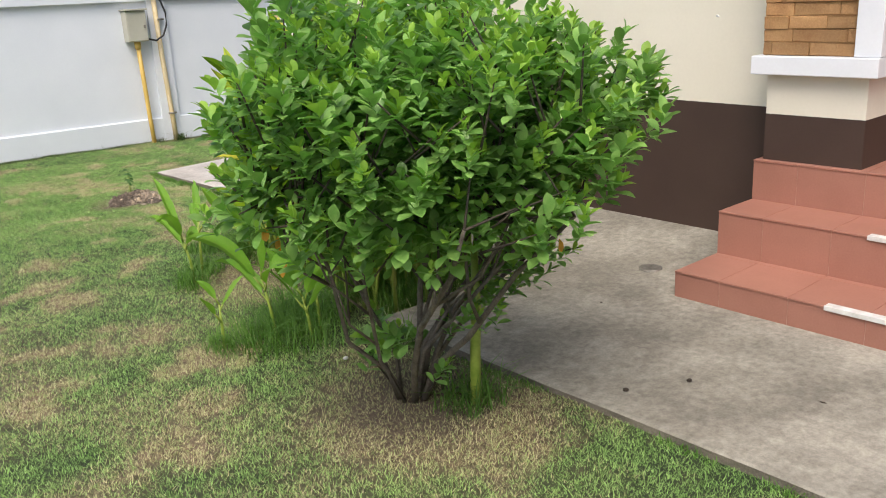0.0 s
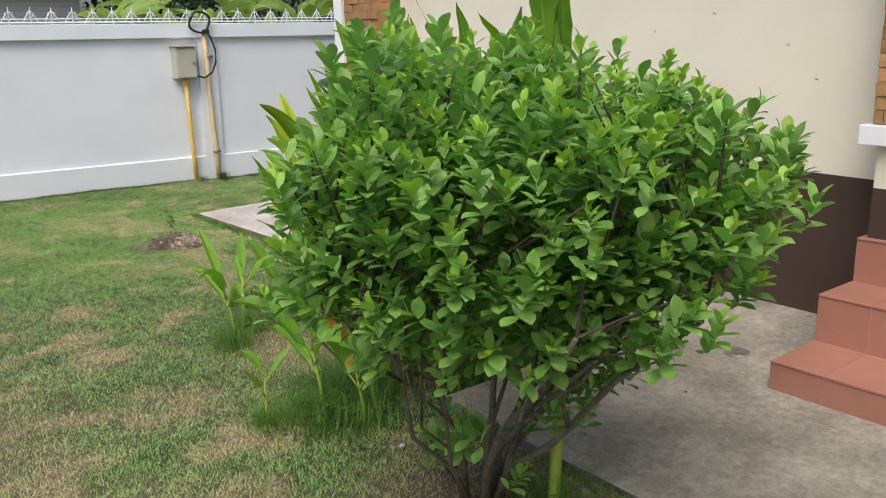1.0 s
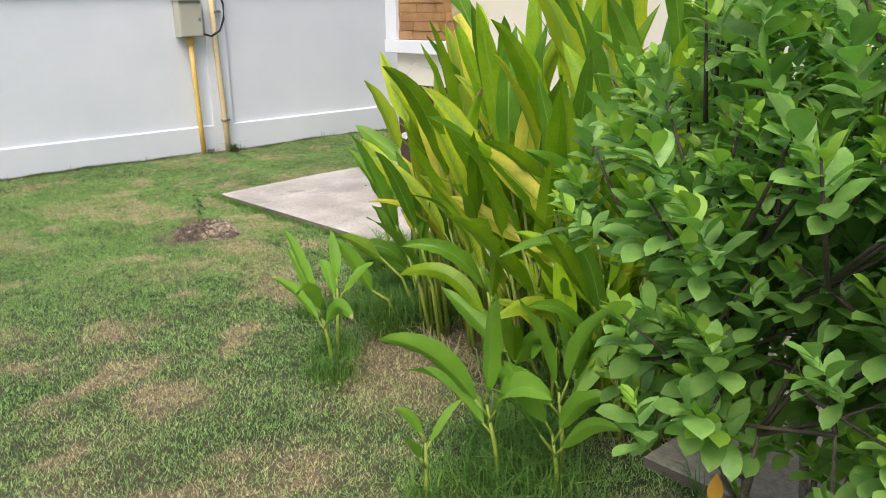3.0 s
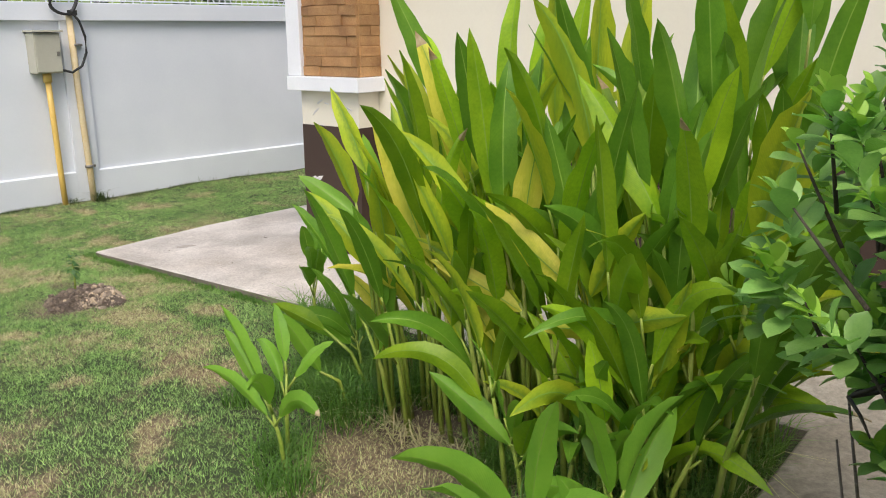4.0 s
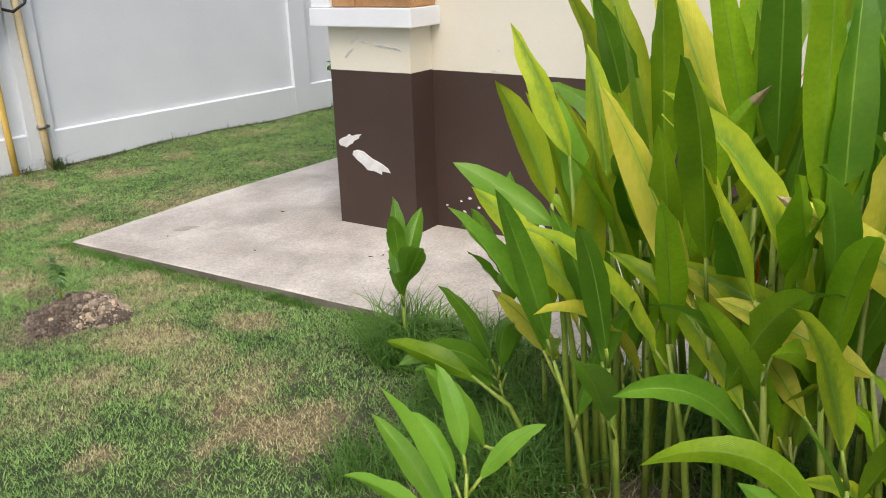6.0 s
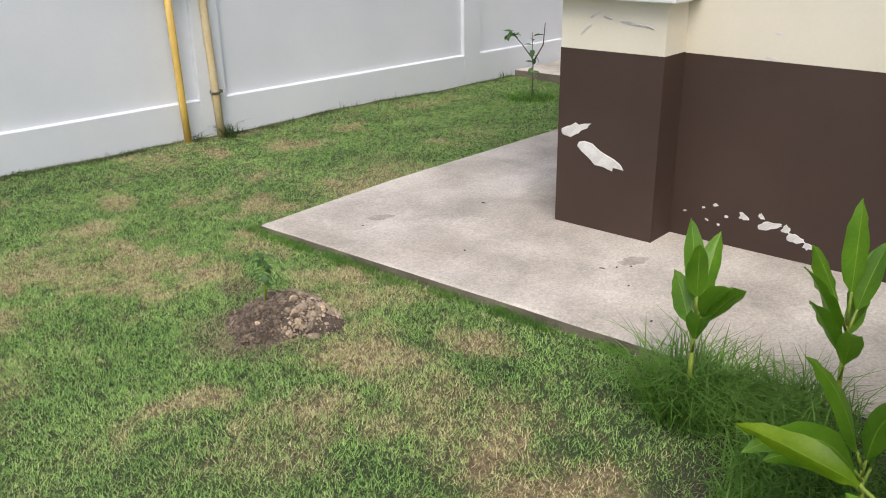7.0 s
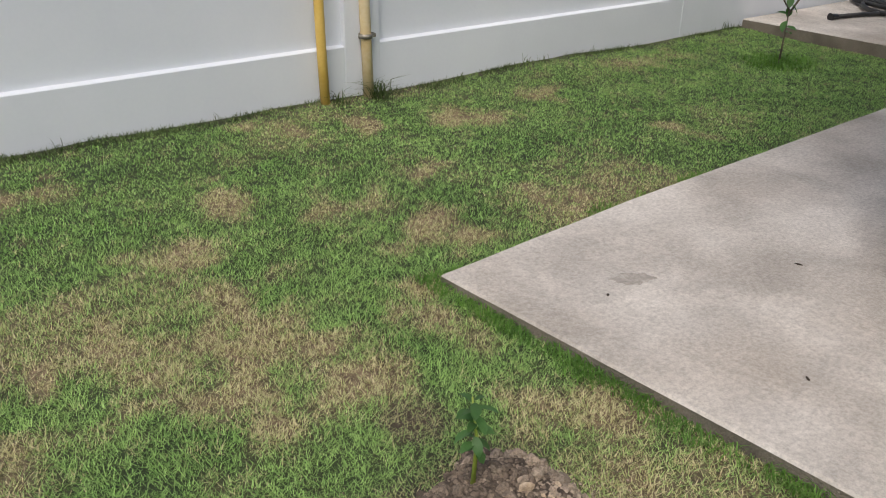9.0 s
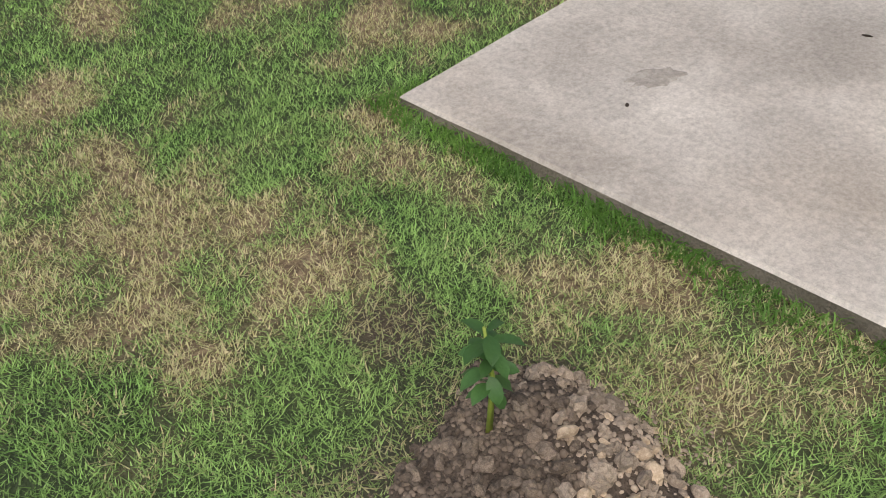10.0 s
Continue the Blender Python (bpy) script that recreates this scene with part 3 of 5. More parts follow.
def slab_z(x, y):
    """Height of the concrete: it falls a little towards the lawn."""
    return 0.026 + 0.024 * min(1.0, (x - 3.06) / 0.85) if y > 3.9 else 0.036 + 0.014 * min(1.0, (x - 2.265) / 0.9)


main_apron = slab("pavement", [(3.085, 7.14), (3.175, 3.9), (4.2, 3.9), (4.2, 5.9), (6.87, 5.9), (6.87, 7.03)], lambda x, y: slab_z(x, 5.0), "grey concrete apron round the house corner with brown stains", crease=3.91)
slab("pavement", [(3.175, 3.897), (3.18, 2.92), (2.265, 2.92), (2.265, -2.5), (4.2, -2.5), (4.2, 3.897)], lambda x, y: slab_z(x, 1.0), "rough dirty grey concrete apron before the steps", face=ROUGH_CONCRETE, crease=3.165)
rng = random.Random(77)
for x, y, length, width, turn in ((3.475, 6.765, 0.13, 0.07, -0.6), (3.72, 5.60, 0.13, 0.08, -0.4)):
    bm = bmesh.new()
    ring, rim = [], []
    for k in range(22):
        a, r = 2 * math.pi * k / 22, 1 + rng.uniform(-0.22, 0.22)
        u, v = math.cos(a) * length / 2 * r, math.sin(a) * width / 2 * r
        px, py = u * math.cos(turn) - v * math.sin(turn), u * math.sin(turn) + v * math.cos(turn)
        ring.append(bm.verts.new((x + px * 0.85, y + py * 0.85, slab_z(x + px, y + py) + 0.0012)))
        rim.append(bm.verts.new((x + px, y + py, slab_z(x + px, y + py) - 0.0005)))
    for k in range(22):
        bm.faces.new((rim[k], rim[(k + 1) % 22], ring[(k + 1) % 22], ring[k]))
    bm.faces.new(ring)
    part("stain", bm, STAINED, main_apron, "dark damp stain on the concrete")
bm = bmesh.new()
a, b, c, d, e = [bm.verts.new(p) for p in ((3.35, 2.0, 0.0505), (4.095, 2.0, 0.112), (4.095, 3.5, 0.112), (4.095, 3.895, 0.0505), (3.35, 3.6, 0.0505))]
bm.faces.new((a, b, c, e)), bm.faces.new((e, c, d))
low = bmesh.ops.extrude_face_region(bm, geom=list(bm.faces))
bmesh.ops.translate(bm, verts=[g for g in low["geom"] if isinstance(g, bmesh.types.BMVert)], vec=(0, 0, -0.02))
bmesh.ops.recalc_face_normals(bm, faces=bm.faces)
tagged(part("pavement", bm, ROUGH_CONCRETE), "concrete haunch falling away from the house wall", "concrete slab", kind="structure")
slab("pavement", [(6.88, 8.53), (6.88, 5.9), (14.0, 5.9), (14.0, 8.03)], lambda x, y: 0.08, "concrete yard slab beside the boundary wall")


# ---- boundary wall ----
WALL_TURN = math.degrees(math.atan(-0.07))
boundary = thing("wall_north", "white-painted masonry boundary wall with plinth and coping", "wall", (3.6, 8.78, 0), WALL_TURN, kind="structure")
POSTS = (-2.01, 0.38, 2.77, 5.16, 7.55)


def wall_bits():
    part("panel", boxed(-9, 9, 0.03, 0.14, -0.1, 1.441), WHITE, boundary)
    for i, (a, b) in enumerate(zip((-9,) + POSTS, POSTS + (9,))):
        a, b = a + 0.095, b - 0.095
        if i == 0:
            a = -9
        bm = bmesh.new()
        prof = [(0.03, 0.270), (0.003, 0.263), (0.0, 0.260), (0.0, -0.1), (0.03, -0.1)]
        ends = [[bm.verts.new((x, y, z)) for y, z in prof] for x in (a, b)]
        for k in range(5):
            bm.faces.new((ends[0][k], ends[1][k], ends[1][(k + 1) % 5], ends[0][(k + 1) % 5]))
        bm.faces.new(ends[0]), bm.faces.new(ends[1][::-1])
        bmesh.ops.recalc_face_normals(bm, faces=bm.faces)
        part("plinth", bm, WHITE, boundary)
    for x in POSTS:
        part("post", boxed(x - 0.095, x + 0.095, -0.003, 0.16, -0.1, 1.4415, bevel=0.004), WHITE, boundary)
    part("coping", boxed(-9, 9, -0.02, 0.19, 1.442, 1.58, bevel=0.006), WHITE, boundary)


wall_bits()

spikes = thing("wall_spikes", "white-painted steel anti-climb spikes along the wall coping", "spikes", (3.6, 8.78, 1.58), WALL_TURN)
bm = bmesh.new()
tube(bm, [(-3.6, 0.08, 0.02), (4.8, 0.08, 0.02)], 0.007, 6)
tube(bm, [(-3.6, 0.08, 0.05), (4.8, 0.08, 0.05)], 0.005, 6)
part("rail", bm, SPIKE_PAINT, spikes)
bm = bmesh.new()
tube(bm, [(0, 0, 0), (0, 0, 0.12), (0, 0, 0.155)], [0.006, 0.006, 0.001], 5)
for s in (-1, 1):
    tube(bm, [(s * 0.075, 0, 0.01), (s * 0.02, 0, 0.10), (0, 0, 0.12)], [0.005, 0.005, 0.004], 5)
    tube(bm, [(0, 0, 0.04), (s * 0.045, s * 0.03, 0.12)], [0.005, 0.001], 5)
spike_mesh = bpy.data.meshes.new("spike")
bm.to_mesh(spike_mesh)
bm.free()
spike_mesh.materials.append(SPIKE_PAINT)
for i in range(47):
    placed("spike", spike_mesh, spikes, m=pose(-3.5 + i * 0.178, 0.08, 0.0))


def wall_point(u, out, z):
    """A place u along the boundary wall and out in front of it."""
    c, s = math.cos(radians(WALL_TURN)), math.sin(radians(WALL_TURN))
    return (3.6 + u * c + out * s, 8.78 + u * s - out * c, z)


def meter_box():
    at = wall_point(0.125, 0.0, 1.055)
    t = thing("electric_box", "beige metal electric box on the white boundary wall", "electric box", at, WALL_TURN)
    part("body", boxed(-0.10, 0.10, -0.115, 0.028, 0, 0.30, bevel=0.006), BOX_PAINT, t)
    lid = part("door", boxed(-0.092, 0.092, -0.125, -0.116, 0.01, 0.285, bevel=0.003), BOX_PAINT, t)
    part("latch", boxed(0.06, 0.08, -0.133, -0.126, 0.13, 0.16, bevel=0.002), STEEL, lid)
    bm = boxed(-0.115, 0.115, -0.15, 0.028, 0.302, 0.318, bevel=0.003)
    part("rain_hood", bm, BOX_PAINT, t)


meter_box()

pipe = thing("conduit_pipe", "bright yellow plastic conduit from the electric box to the ground", "pipe", wall_point(0.145, 0.045, 0), WALL_TURN)
part("tube", tube(bmesh.new(), [(-0.02, 0, 1.053), (-0.01, 0, 0.6), (-0.005, 0, 0.3), (0.005, 0, -0.03)], 0.022, 12), YELLOW_PIPE, pipe)
part("collar", tube(bmesh.new(), [(-0.02, 0, 0.985), (-0.02, 0, 1.052)], 0.032, 12), YELLOW_PIPE, pipe)
pipe = thing("conduit_pipe", "faded yellow conduit strapped to a wall post", "pipe", wall_point(0.38, 0.034, 0), WALL_TURN)
part("tube", tube(bmesh.new(), [(-0.03, 0, 1.50), (-0.02, 0, 0.9), (0, 0, 0.3), (0.01, 0, -0.03)], 0.025, 12), FADED_PIPE, pipe)
for z in (0.30, 1.25):
    clamp = part("clamp", tube(bmesh.new(), [(-0.002, 0, z), (-0.002, 0, z + 0.02)], 0.033, 12), STEEL, pipe, "rusty steel pipe clamp")
    part("screw", boxed(0.034, 0.05, -0.008, 0.02, z, z + 0.018, bevel=0.002), STEEL, clamp)

cable = thing("black_cable", "coiled black cable hanging over the wall to the box", "cable", wall_point(0.365, 0.06, 0), WALL_TURN)
bm = bmesh.new()
ring = [(0.10 * math.cos(a) - 0.06 + 0.01 * math.sin(3 * a), -0.02 + 0.012 * a / 6, 1.59 + 0.10 * math.sin(a)) for a in np.linspace(-1.2, 4 * math.pi - 1.3, 50)]
tube(bm, ring, 0.011, 6)
part("coil", bm, RUBBER, cable)
drop = [(-0.02, -0.01, 1.52), (0.04, -0.02, 1.44), (0.075, -0.02, 1.32), (0.07, -0.02, 1.20), (0.02, -0.03, 1.10), (-0.06, -0.03, 1.055), (-0.13, -0.02, 1.075), (-0.15, 0.0, 1.10)]
part("lead", tube(bmesh.new(), drop, 0.010, 8), RUBBER, cable)
part("tie", boxed(-0.04, 0.03, -0.03, 0.0, 1.48, 1.52, bevel=0.006), RUBBER, cable)

pipe = thing("downpipe", "blue plastic water pipe standing against the boundary wall", "pipe", wall_point(4.92, 0.05, 0.08), WALL_TURN)
part("tube", tube(bmesh.new(), [(0, 0, 0), (0, 0, 0.7), (0, 0, 1.55)], 0.036, 12), BLUE_PIPE, pipe)
part("socket", tube(bmesh.new(), [(0, 0, 0.62), (0, 0, 0.74)], 0.041, 12), BLUE_PIPE, pipe)


# ---- house ----
DADO = 0.805
WX, PX = 4.09, 3.92


def banded(name, x0, x1, y0, y1, z0, z1, label, parent=None):
    """A wall or pier with a brown dado below and cream paint above."""
    bm = bmesh.new()
    box(bm, x0, x1, y0, y1, z0, DADO, index=0)
    box(bm, x0, x1, y0, y1, DADO, z1, index=1)
    bmesh.ops.remove_doubles(bm, verts=bm.verts, dist=0.0001)
    inner = [f for f in bm.faces if abs(f.normal.z) > 0.9 and abs(f.calc_center_median().z - DADO) < 0.001]
    bmesh.ops.delete(bm, geom=inner, context="FACES")
    ob = part(name, bm, (BROWN, CREAM), parent)
    return ob if parent else tagged(ob, label, "wall", kind="structure")


wall_w = banded("wall_west", WX, WX + 0.15, 1.85, 5.95, -0.1, 2.9, "cream house wall with a dark brown painted dado")
for v in wall_w.data.vertices:
    if abs(v.co.z - DADO) < 0.001:
        v.co.z -= 0.008 * (5.95 - v.co.y)
banded("wall_house_north", WX + 0.15, 11.0, 5.80, 5.95, -0.1, 2.9, "cream house wall with a dark brown painted dado")
banded("wall_porch_back", 5.6, 5.75, -2.4, 1.85, -0.1, 2.9, "cream porch wall with a dark brown painted dado")
banded("wall_porch_side", WX + 0.15, 5.75, 1.85, 2.0, -0.1, 2.9, "cream porch wall with a dark brown painted dado")
banded("wall_porch_south", 4.2, 5.75, -2.55, -2.4, -0.1, 2.9, "cream porch wall with a dark brown painted dado")
banded("wall_east", 10.85, 11.0, -2.4, 5.80, -0.1, 2.9, "cream house wall with a dark brown painted dado")
# roof out of view, added to close the house; overhang set by the shade wanted
bm = bmesh.new()
box(bm, 3.55, 11.6, -3.0, 6.2, 2.9, 3.02, bevel=0.01)
eave = [bm.verts.new(p) for p in ((3.55, -3.0, 3.021), (11.6, -3.0, 3.021), (11.6, 6.2, 3.021), (3.55, 6.2, 3.021))]
ridge = [bm.verts.new((7.71, 0.9, 4.9)), bm.verts.new((7.71, 2.55, 4.9))]
for f in ((0, 1, ridge[0]), (1, 2, ridge[1], ridge[0]), (2, 3, ridge[1]), (3, 0, ridge[0], ridge[1])):
    bm.faces.new([eave[k] if isinstance(k, int) else k for k in f])
tagged(part("roof", bm, ROOF), "unseen grey hipped house roof, eaves sized to shade walls and steps", "roof", kind="structure")
door = thing("door_1", "red-brown wooden panel door in the porch", "door", (5.58, 1.0, 0.56), 0, kind="structure")
part("leaf", boxed(-0.03, 0.018, -0.42, 0.42, 0, 2.03, bevel=0.004), DOOR_WOOD, door)
for z0, z1 in ((0.15, 0.85), (1.0, 1.85)):
    for y0, y1 in ((-0.34, -0.04), (0.04, 0.34)):
        part("panel", boxed(-0.04, -0.031, y0, y1, z0, z1, bevel=0.004), DOOR_WOOD, door)


def flake(rng, length, width, mat_parent, at, turn, name="peeled_patch", lift=0.002):
    """A ragged patch where paint has come off, 2 mm proud of a west-facing wall."""
    bm = bmesh.new()
    n = 18
    c, s = math.cos(turn), math.sin(turn)
    outer, top = [], []
    for k in range(n):
        a = 2 * math.pi * k / n
        r = 1 + rng.uniform(-0.28, 0.22)
        u, v = math.cos(a) * length / 2 * r, math.sin(a) * width / 2 * r * (1.0 + 0.4 * math.cos(a))
        y, z = u * c - v * s, u * s + v * c
        outer.append(bm.verts.new((0.001, y, z)))
        top.append(bm.verts.new((-lift * (1.0 if lift < 0.003 else 0.6 + 0.5 * math.sin(a)), y * 0.93, z * 0.93)))
    for k in range(n):
        bm.faces.new((outer[k], outer[(k + 1) % n], top[(k + 1) % n], top[k]))
    bm.faces.new(top)
    bmesh.ops.recalc_face_normals(bm, faces=bm.faces)
    ob = part(name, bm, PLASTER, mat_parent)
    ob.location = at
    return ob


def pillar(y0, y1, z0, trim_side, label, drop=0.0):
    """A pier with dado, white moulding, white upright trim and split-stone cladding."""
    t = thing("pillar", label, "pillar", (PX, (y0 + y1) / 2, z0), group="house pillars")
    h, half = 1.0 - z0, (y1 - y0) / 2
    deep = WX - PX + (0.0 if z0 < 0.1 else 0.10)
    bm = bmesh.new()
    box(bm, 0, deep, -half, half, -0.03, DADO - drop - z0, index=0)
    part("dado", bm, BROWN, t)
    part("shaft", boxed(0.001, deep, -half + 0.001, half - 0.001, DADO - drop - z0 + 0.0005, 2.9 - z0), CREAM, t)
    sill = 1.008 - drop * 1.6 - z0
    part("moulding", boxed(-0.06, deep - 0.003, -half - 0.055, half + 0.055, sill, sill + 0.082, bevel=0.004), TRIM, t, "white-painted moulding")
    edge = trim_side * half
    a, b = sorted((edge - trim_side * 0.055, edge + trim_side * 0.055))
    part("trim", boxed(-0.045, deep - 0.004, a, b, sill + 0.083, 2.88 - z0, bevel=0.004), TRIM, t, "white-painted upright trim")
    lo, hi = (-half - 0.02, a - 0.002) if trim_side > 0 else (b + 0.002, half + 0.02)
    part("mortar_bed", boxed(-0.0125, deep - 0.006, lo + 0.001, hi - 0.001, sill + 0.083, 2.86 - z0), MORTAR, t)
    rng = random.Random(int(y0 * 10))
    row, z = 0, sill + 0.085
    while z < 2.2 - z0:
        y = lo - (0.09 if row % 2 else 0.0)
        while y < hi - 0.012:
            w = rng.choice((0.13, 0.17, 0.2, 0.24))
            c0, c1 = max(y, lo), min(y + w, hi)
            if c1 - c0 > 0.012:
                d = rng.uniform(0.008, 0.02)
                bm = boxed(-0.006 - d, 0.0, c0 + 0.0008, c1 - 0.0008, z, z + 0.0547, bevel=0.003)
                for v in bm.verts:
                    if v.co.x < -0.008:
                        v.co.x += rng.uniform(-0.003, 0.003)
                part("stone_tile", bm, STONE_TILE, t)
            y += w
        # return face towards the steps or the bed
        y_face = lo if trim_side > 0 else hi
        out = -1 if trim_side > 0 else 1
        x, first = 0.0, True
        while x < deep - 0.01:
            w = rng.choice((0.09, 0.13, 0.17))
            e = min(x + w, deep - 0.003)
            q = sorted((y_face - out * 0.004, y_face + out * rng.uniform(0.003, 0.012)))
            part("stone_tile", boxed(x + 0.0008, e - 0.0008, q[0], q[1], z, z + 0.0547, bevel=0.003), STONE_TILE, t)
            x = e + 0.0
        z += 0.056
        row += 1
    return t, rng


corner_pillar, rng = pillar(5.64, 6.11, 0.05, 1, "corner pillar of the house with peeling brown dado and stone cladding")
flake(rng, 0.145, 0.05, corner_pillar, (-0.0005, 0.15, 0.42), -0.43)
flake(rng, 0.225, 0.07, corner_pillar, (-0.0005, 0.015, 0.315), 0.30)
for y, z, ln, wd, tn in ((0.115, 0.835, 0.075, 0.009, -0.7), (-0.085, 0.87, 0.12, 0.014, 0.15), (-0.165, 0.86, 0.045, 0.009, 0.3), (0.075, 0.895, 0.06, 0.009, -0.5), (0.02, 0.885, 0.04, 0.007, 0.2)):
    flake(rng, ln, wd, corner_pillar, (-0.0005, y, z), tn, "lifted_paint", 0.005)
pillar(1.63, 2.08, 0.56, -1, "porch pillar standing on the tiled landing, stone cladding above", 0.035)
for y, z, ln, wd, tn in ((5.33, 0.165, 0.06, 0.04, 0.3), (5.22, 0.15, 0.13, 0.05, -0.3), (5.12, 0.12, 0.10, 0.05, 0.1), (5.45, 0.19, 0.03, 0.02, 0), (5.40, 0.15, 0.025, 0.015, 0), (5.5, 0.17, 0.02, 0.015, 0), (5.48, 0.12, 0.03, 0.012, 0.4), (5.16, 0.15, 0.05, 0.05, 0.4), (5.07, 0.10, 0.06, 0.04, 0.0), (5.26, 0.18, 0.04, 0.03, 0.5), (5.58, 0.14, 0.02, 0.012, 0), (5.43, 0.11, 0.02, 0.015, 0), (5.30, 0.79, 0.07, 0.014, 0.1), (5.28, 0.88, 0.04, 0.01, 0)):
    flake(rng, ln * 0.7, wd * 0.65, wall_w, (WX - 0.0005, y, z + 0.02), tn)
for y, z in ((3.0, 1.5), (2.6, 1.35), (3.35, 1.42), (2.45, 1.2)):
    flake(rng, 0.02, 0.012, wall_w, (WX - 0.0005, y, z), 0.3, "lifted_paint", 0.006)


# ---- steps ----
steps = thing("entrance_steps", "three terracotta-tiled entrance steps up to the porch", "steps", (3.27, 2.11, 0.05), kind="structure")
TREADS = ((0.0, 0.118), (0.335, 0.318), (0.62, 0.508))


def stair():
    depth_end = (0.335, 0.62, 2.33)
    for k, (x, z) in enumerate(TREADS):
        z_low = -0.05 if k == 0 else TREADS[k - 1][1] - 0.012
        end = depth_end[k]
        part("core", boxed(x + 0.002, end + 0.02 if k < 2 else end, -4.45, -0.002, -0.05, z - 0.0025), GROUT, steps)
        j, y = 0, 0.0
        while y > -3.7:
            first = 0.215
            low = y - (first if j == 0 else 0.30)
            part("tile", boxed(x, x + 0.0078, low + 0.001, y - 0.001, max(z_low, -0.04) + 0.0005, z - 0.009, bevel=0.001), TILE, steps)
            part("tile", boxed(x - 0.004, min(x + 0.30, end - 0.001), low + 0.001, y - 0.001, z - 0.0085, z, bevel=0.0015), TILE, steps)
            if k == 0 or k == 1:
                part("tile", boxed(x + 0.3015, end + 0.0065, low + 0.001, y - 0.001, z - 0.0085, z - 0.0003, bevel=0.001), TILE, steps) if end - x > 0.31 else None
            if k == 2:
                for c in range(6):
                    part("tile", boxed(x + 0.3015 + c * 0.3, x + 0.5985 + c * 0.3 - 0.0015, low + 0.001, y - 0.001, z - 0.0085, z - 0.0003, bevel=0.001), TILE, steps)
            y, j = low, j + 1
    for x, z in TREADS[:2]:
        part("nosing_strip", boxed(x - 0.0095, x + 0.032, -3.3, -0.66, z - 0.016, z + 0.003, bevel=0.002), STRIP, steps, "off-white plastic anti-slip strip")


stair()


# ---- hose on the far slab ----
hose = thing("garden_hose", "coiled black rubber garden hose on the concrete slab", "hose", (8.22, 7.98, 0.08))
bm = bmesh.new()
rng = random.Random(5)
coil = []
for k in range(150):
    a = k * 0.28
    r = 0.29 + 0.11 * math.sin(k * 0.113) + 0.05 * math.sin(k * 0.71)
    coil.append((r * math.cos(a) * 1.15, r * math.sin(a), 0.018 + 0.0006 * k * (0.6 + 0.4 * math.sin(a * 0.5)) + 0.012 * (1 + math.sin(k * 0.41))))
tube(bm, coil, 0.016, 7)
part("coil", bm, RUBBER, hose)
part("free_end", tube(bmesh.new(), [(-0.36, 0.02, 0.02), (-0.50, 0.03, 0.018), (-0.66, 0.10, 0.018), (-0.86, 0.16, 0.018)], 0.015, 7), RUBBER, hose)
part("nozzle", tube(bmesh.new(), [(-0.855, 0.158, 0.019), (-0.90, 0.172, 0.02), (-0.915, 0.177, 0.02)], [0.018, 0.02, 0.026], 8), RUBBER, hose)


# ---- shrub ----
CROWN, RADII = Vector((1.85, 2.01, 0.95)), Vector((0.64, 0.64, 0.45))


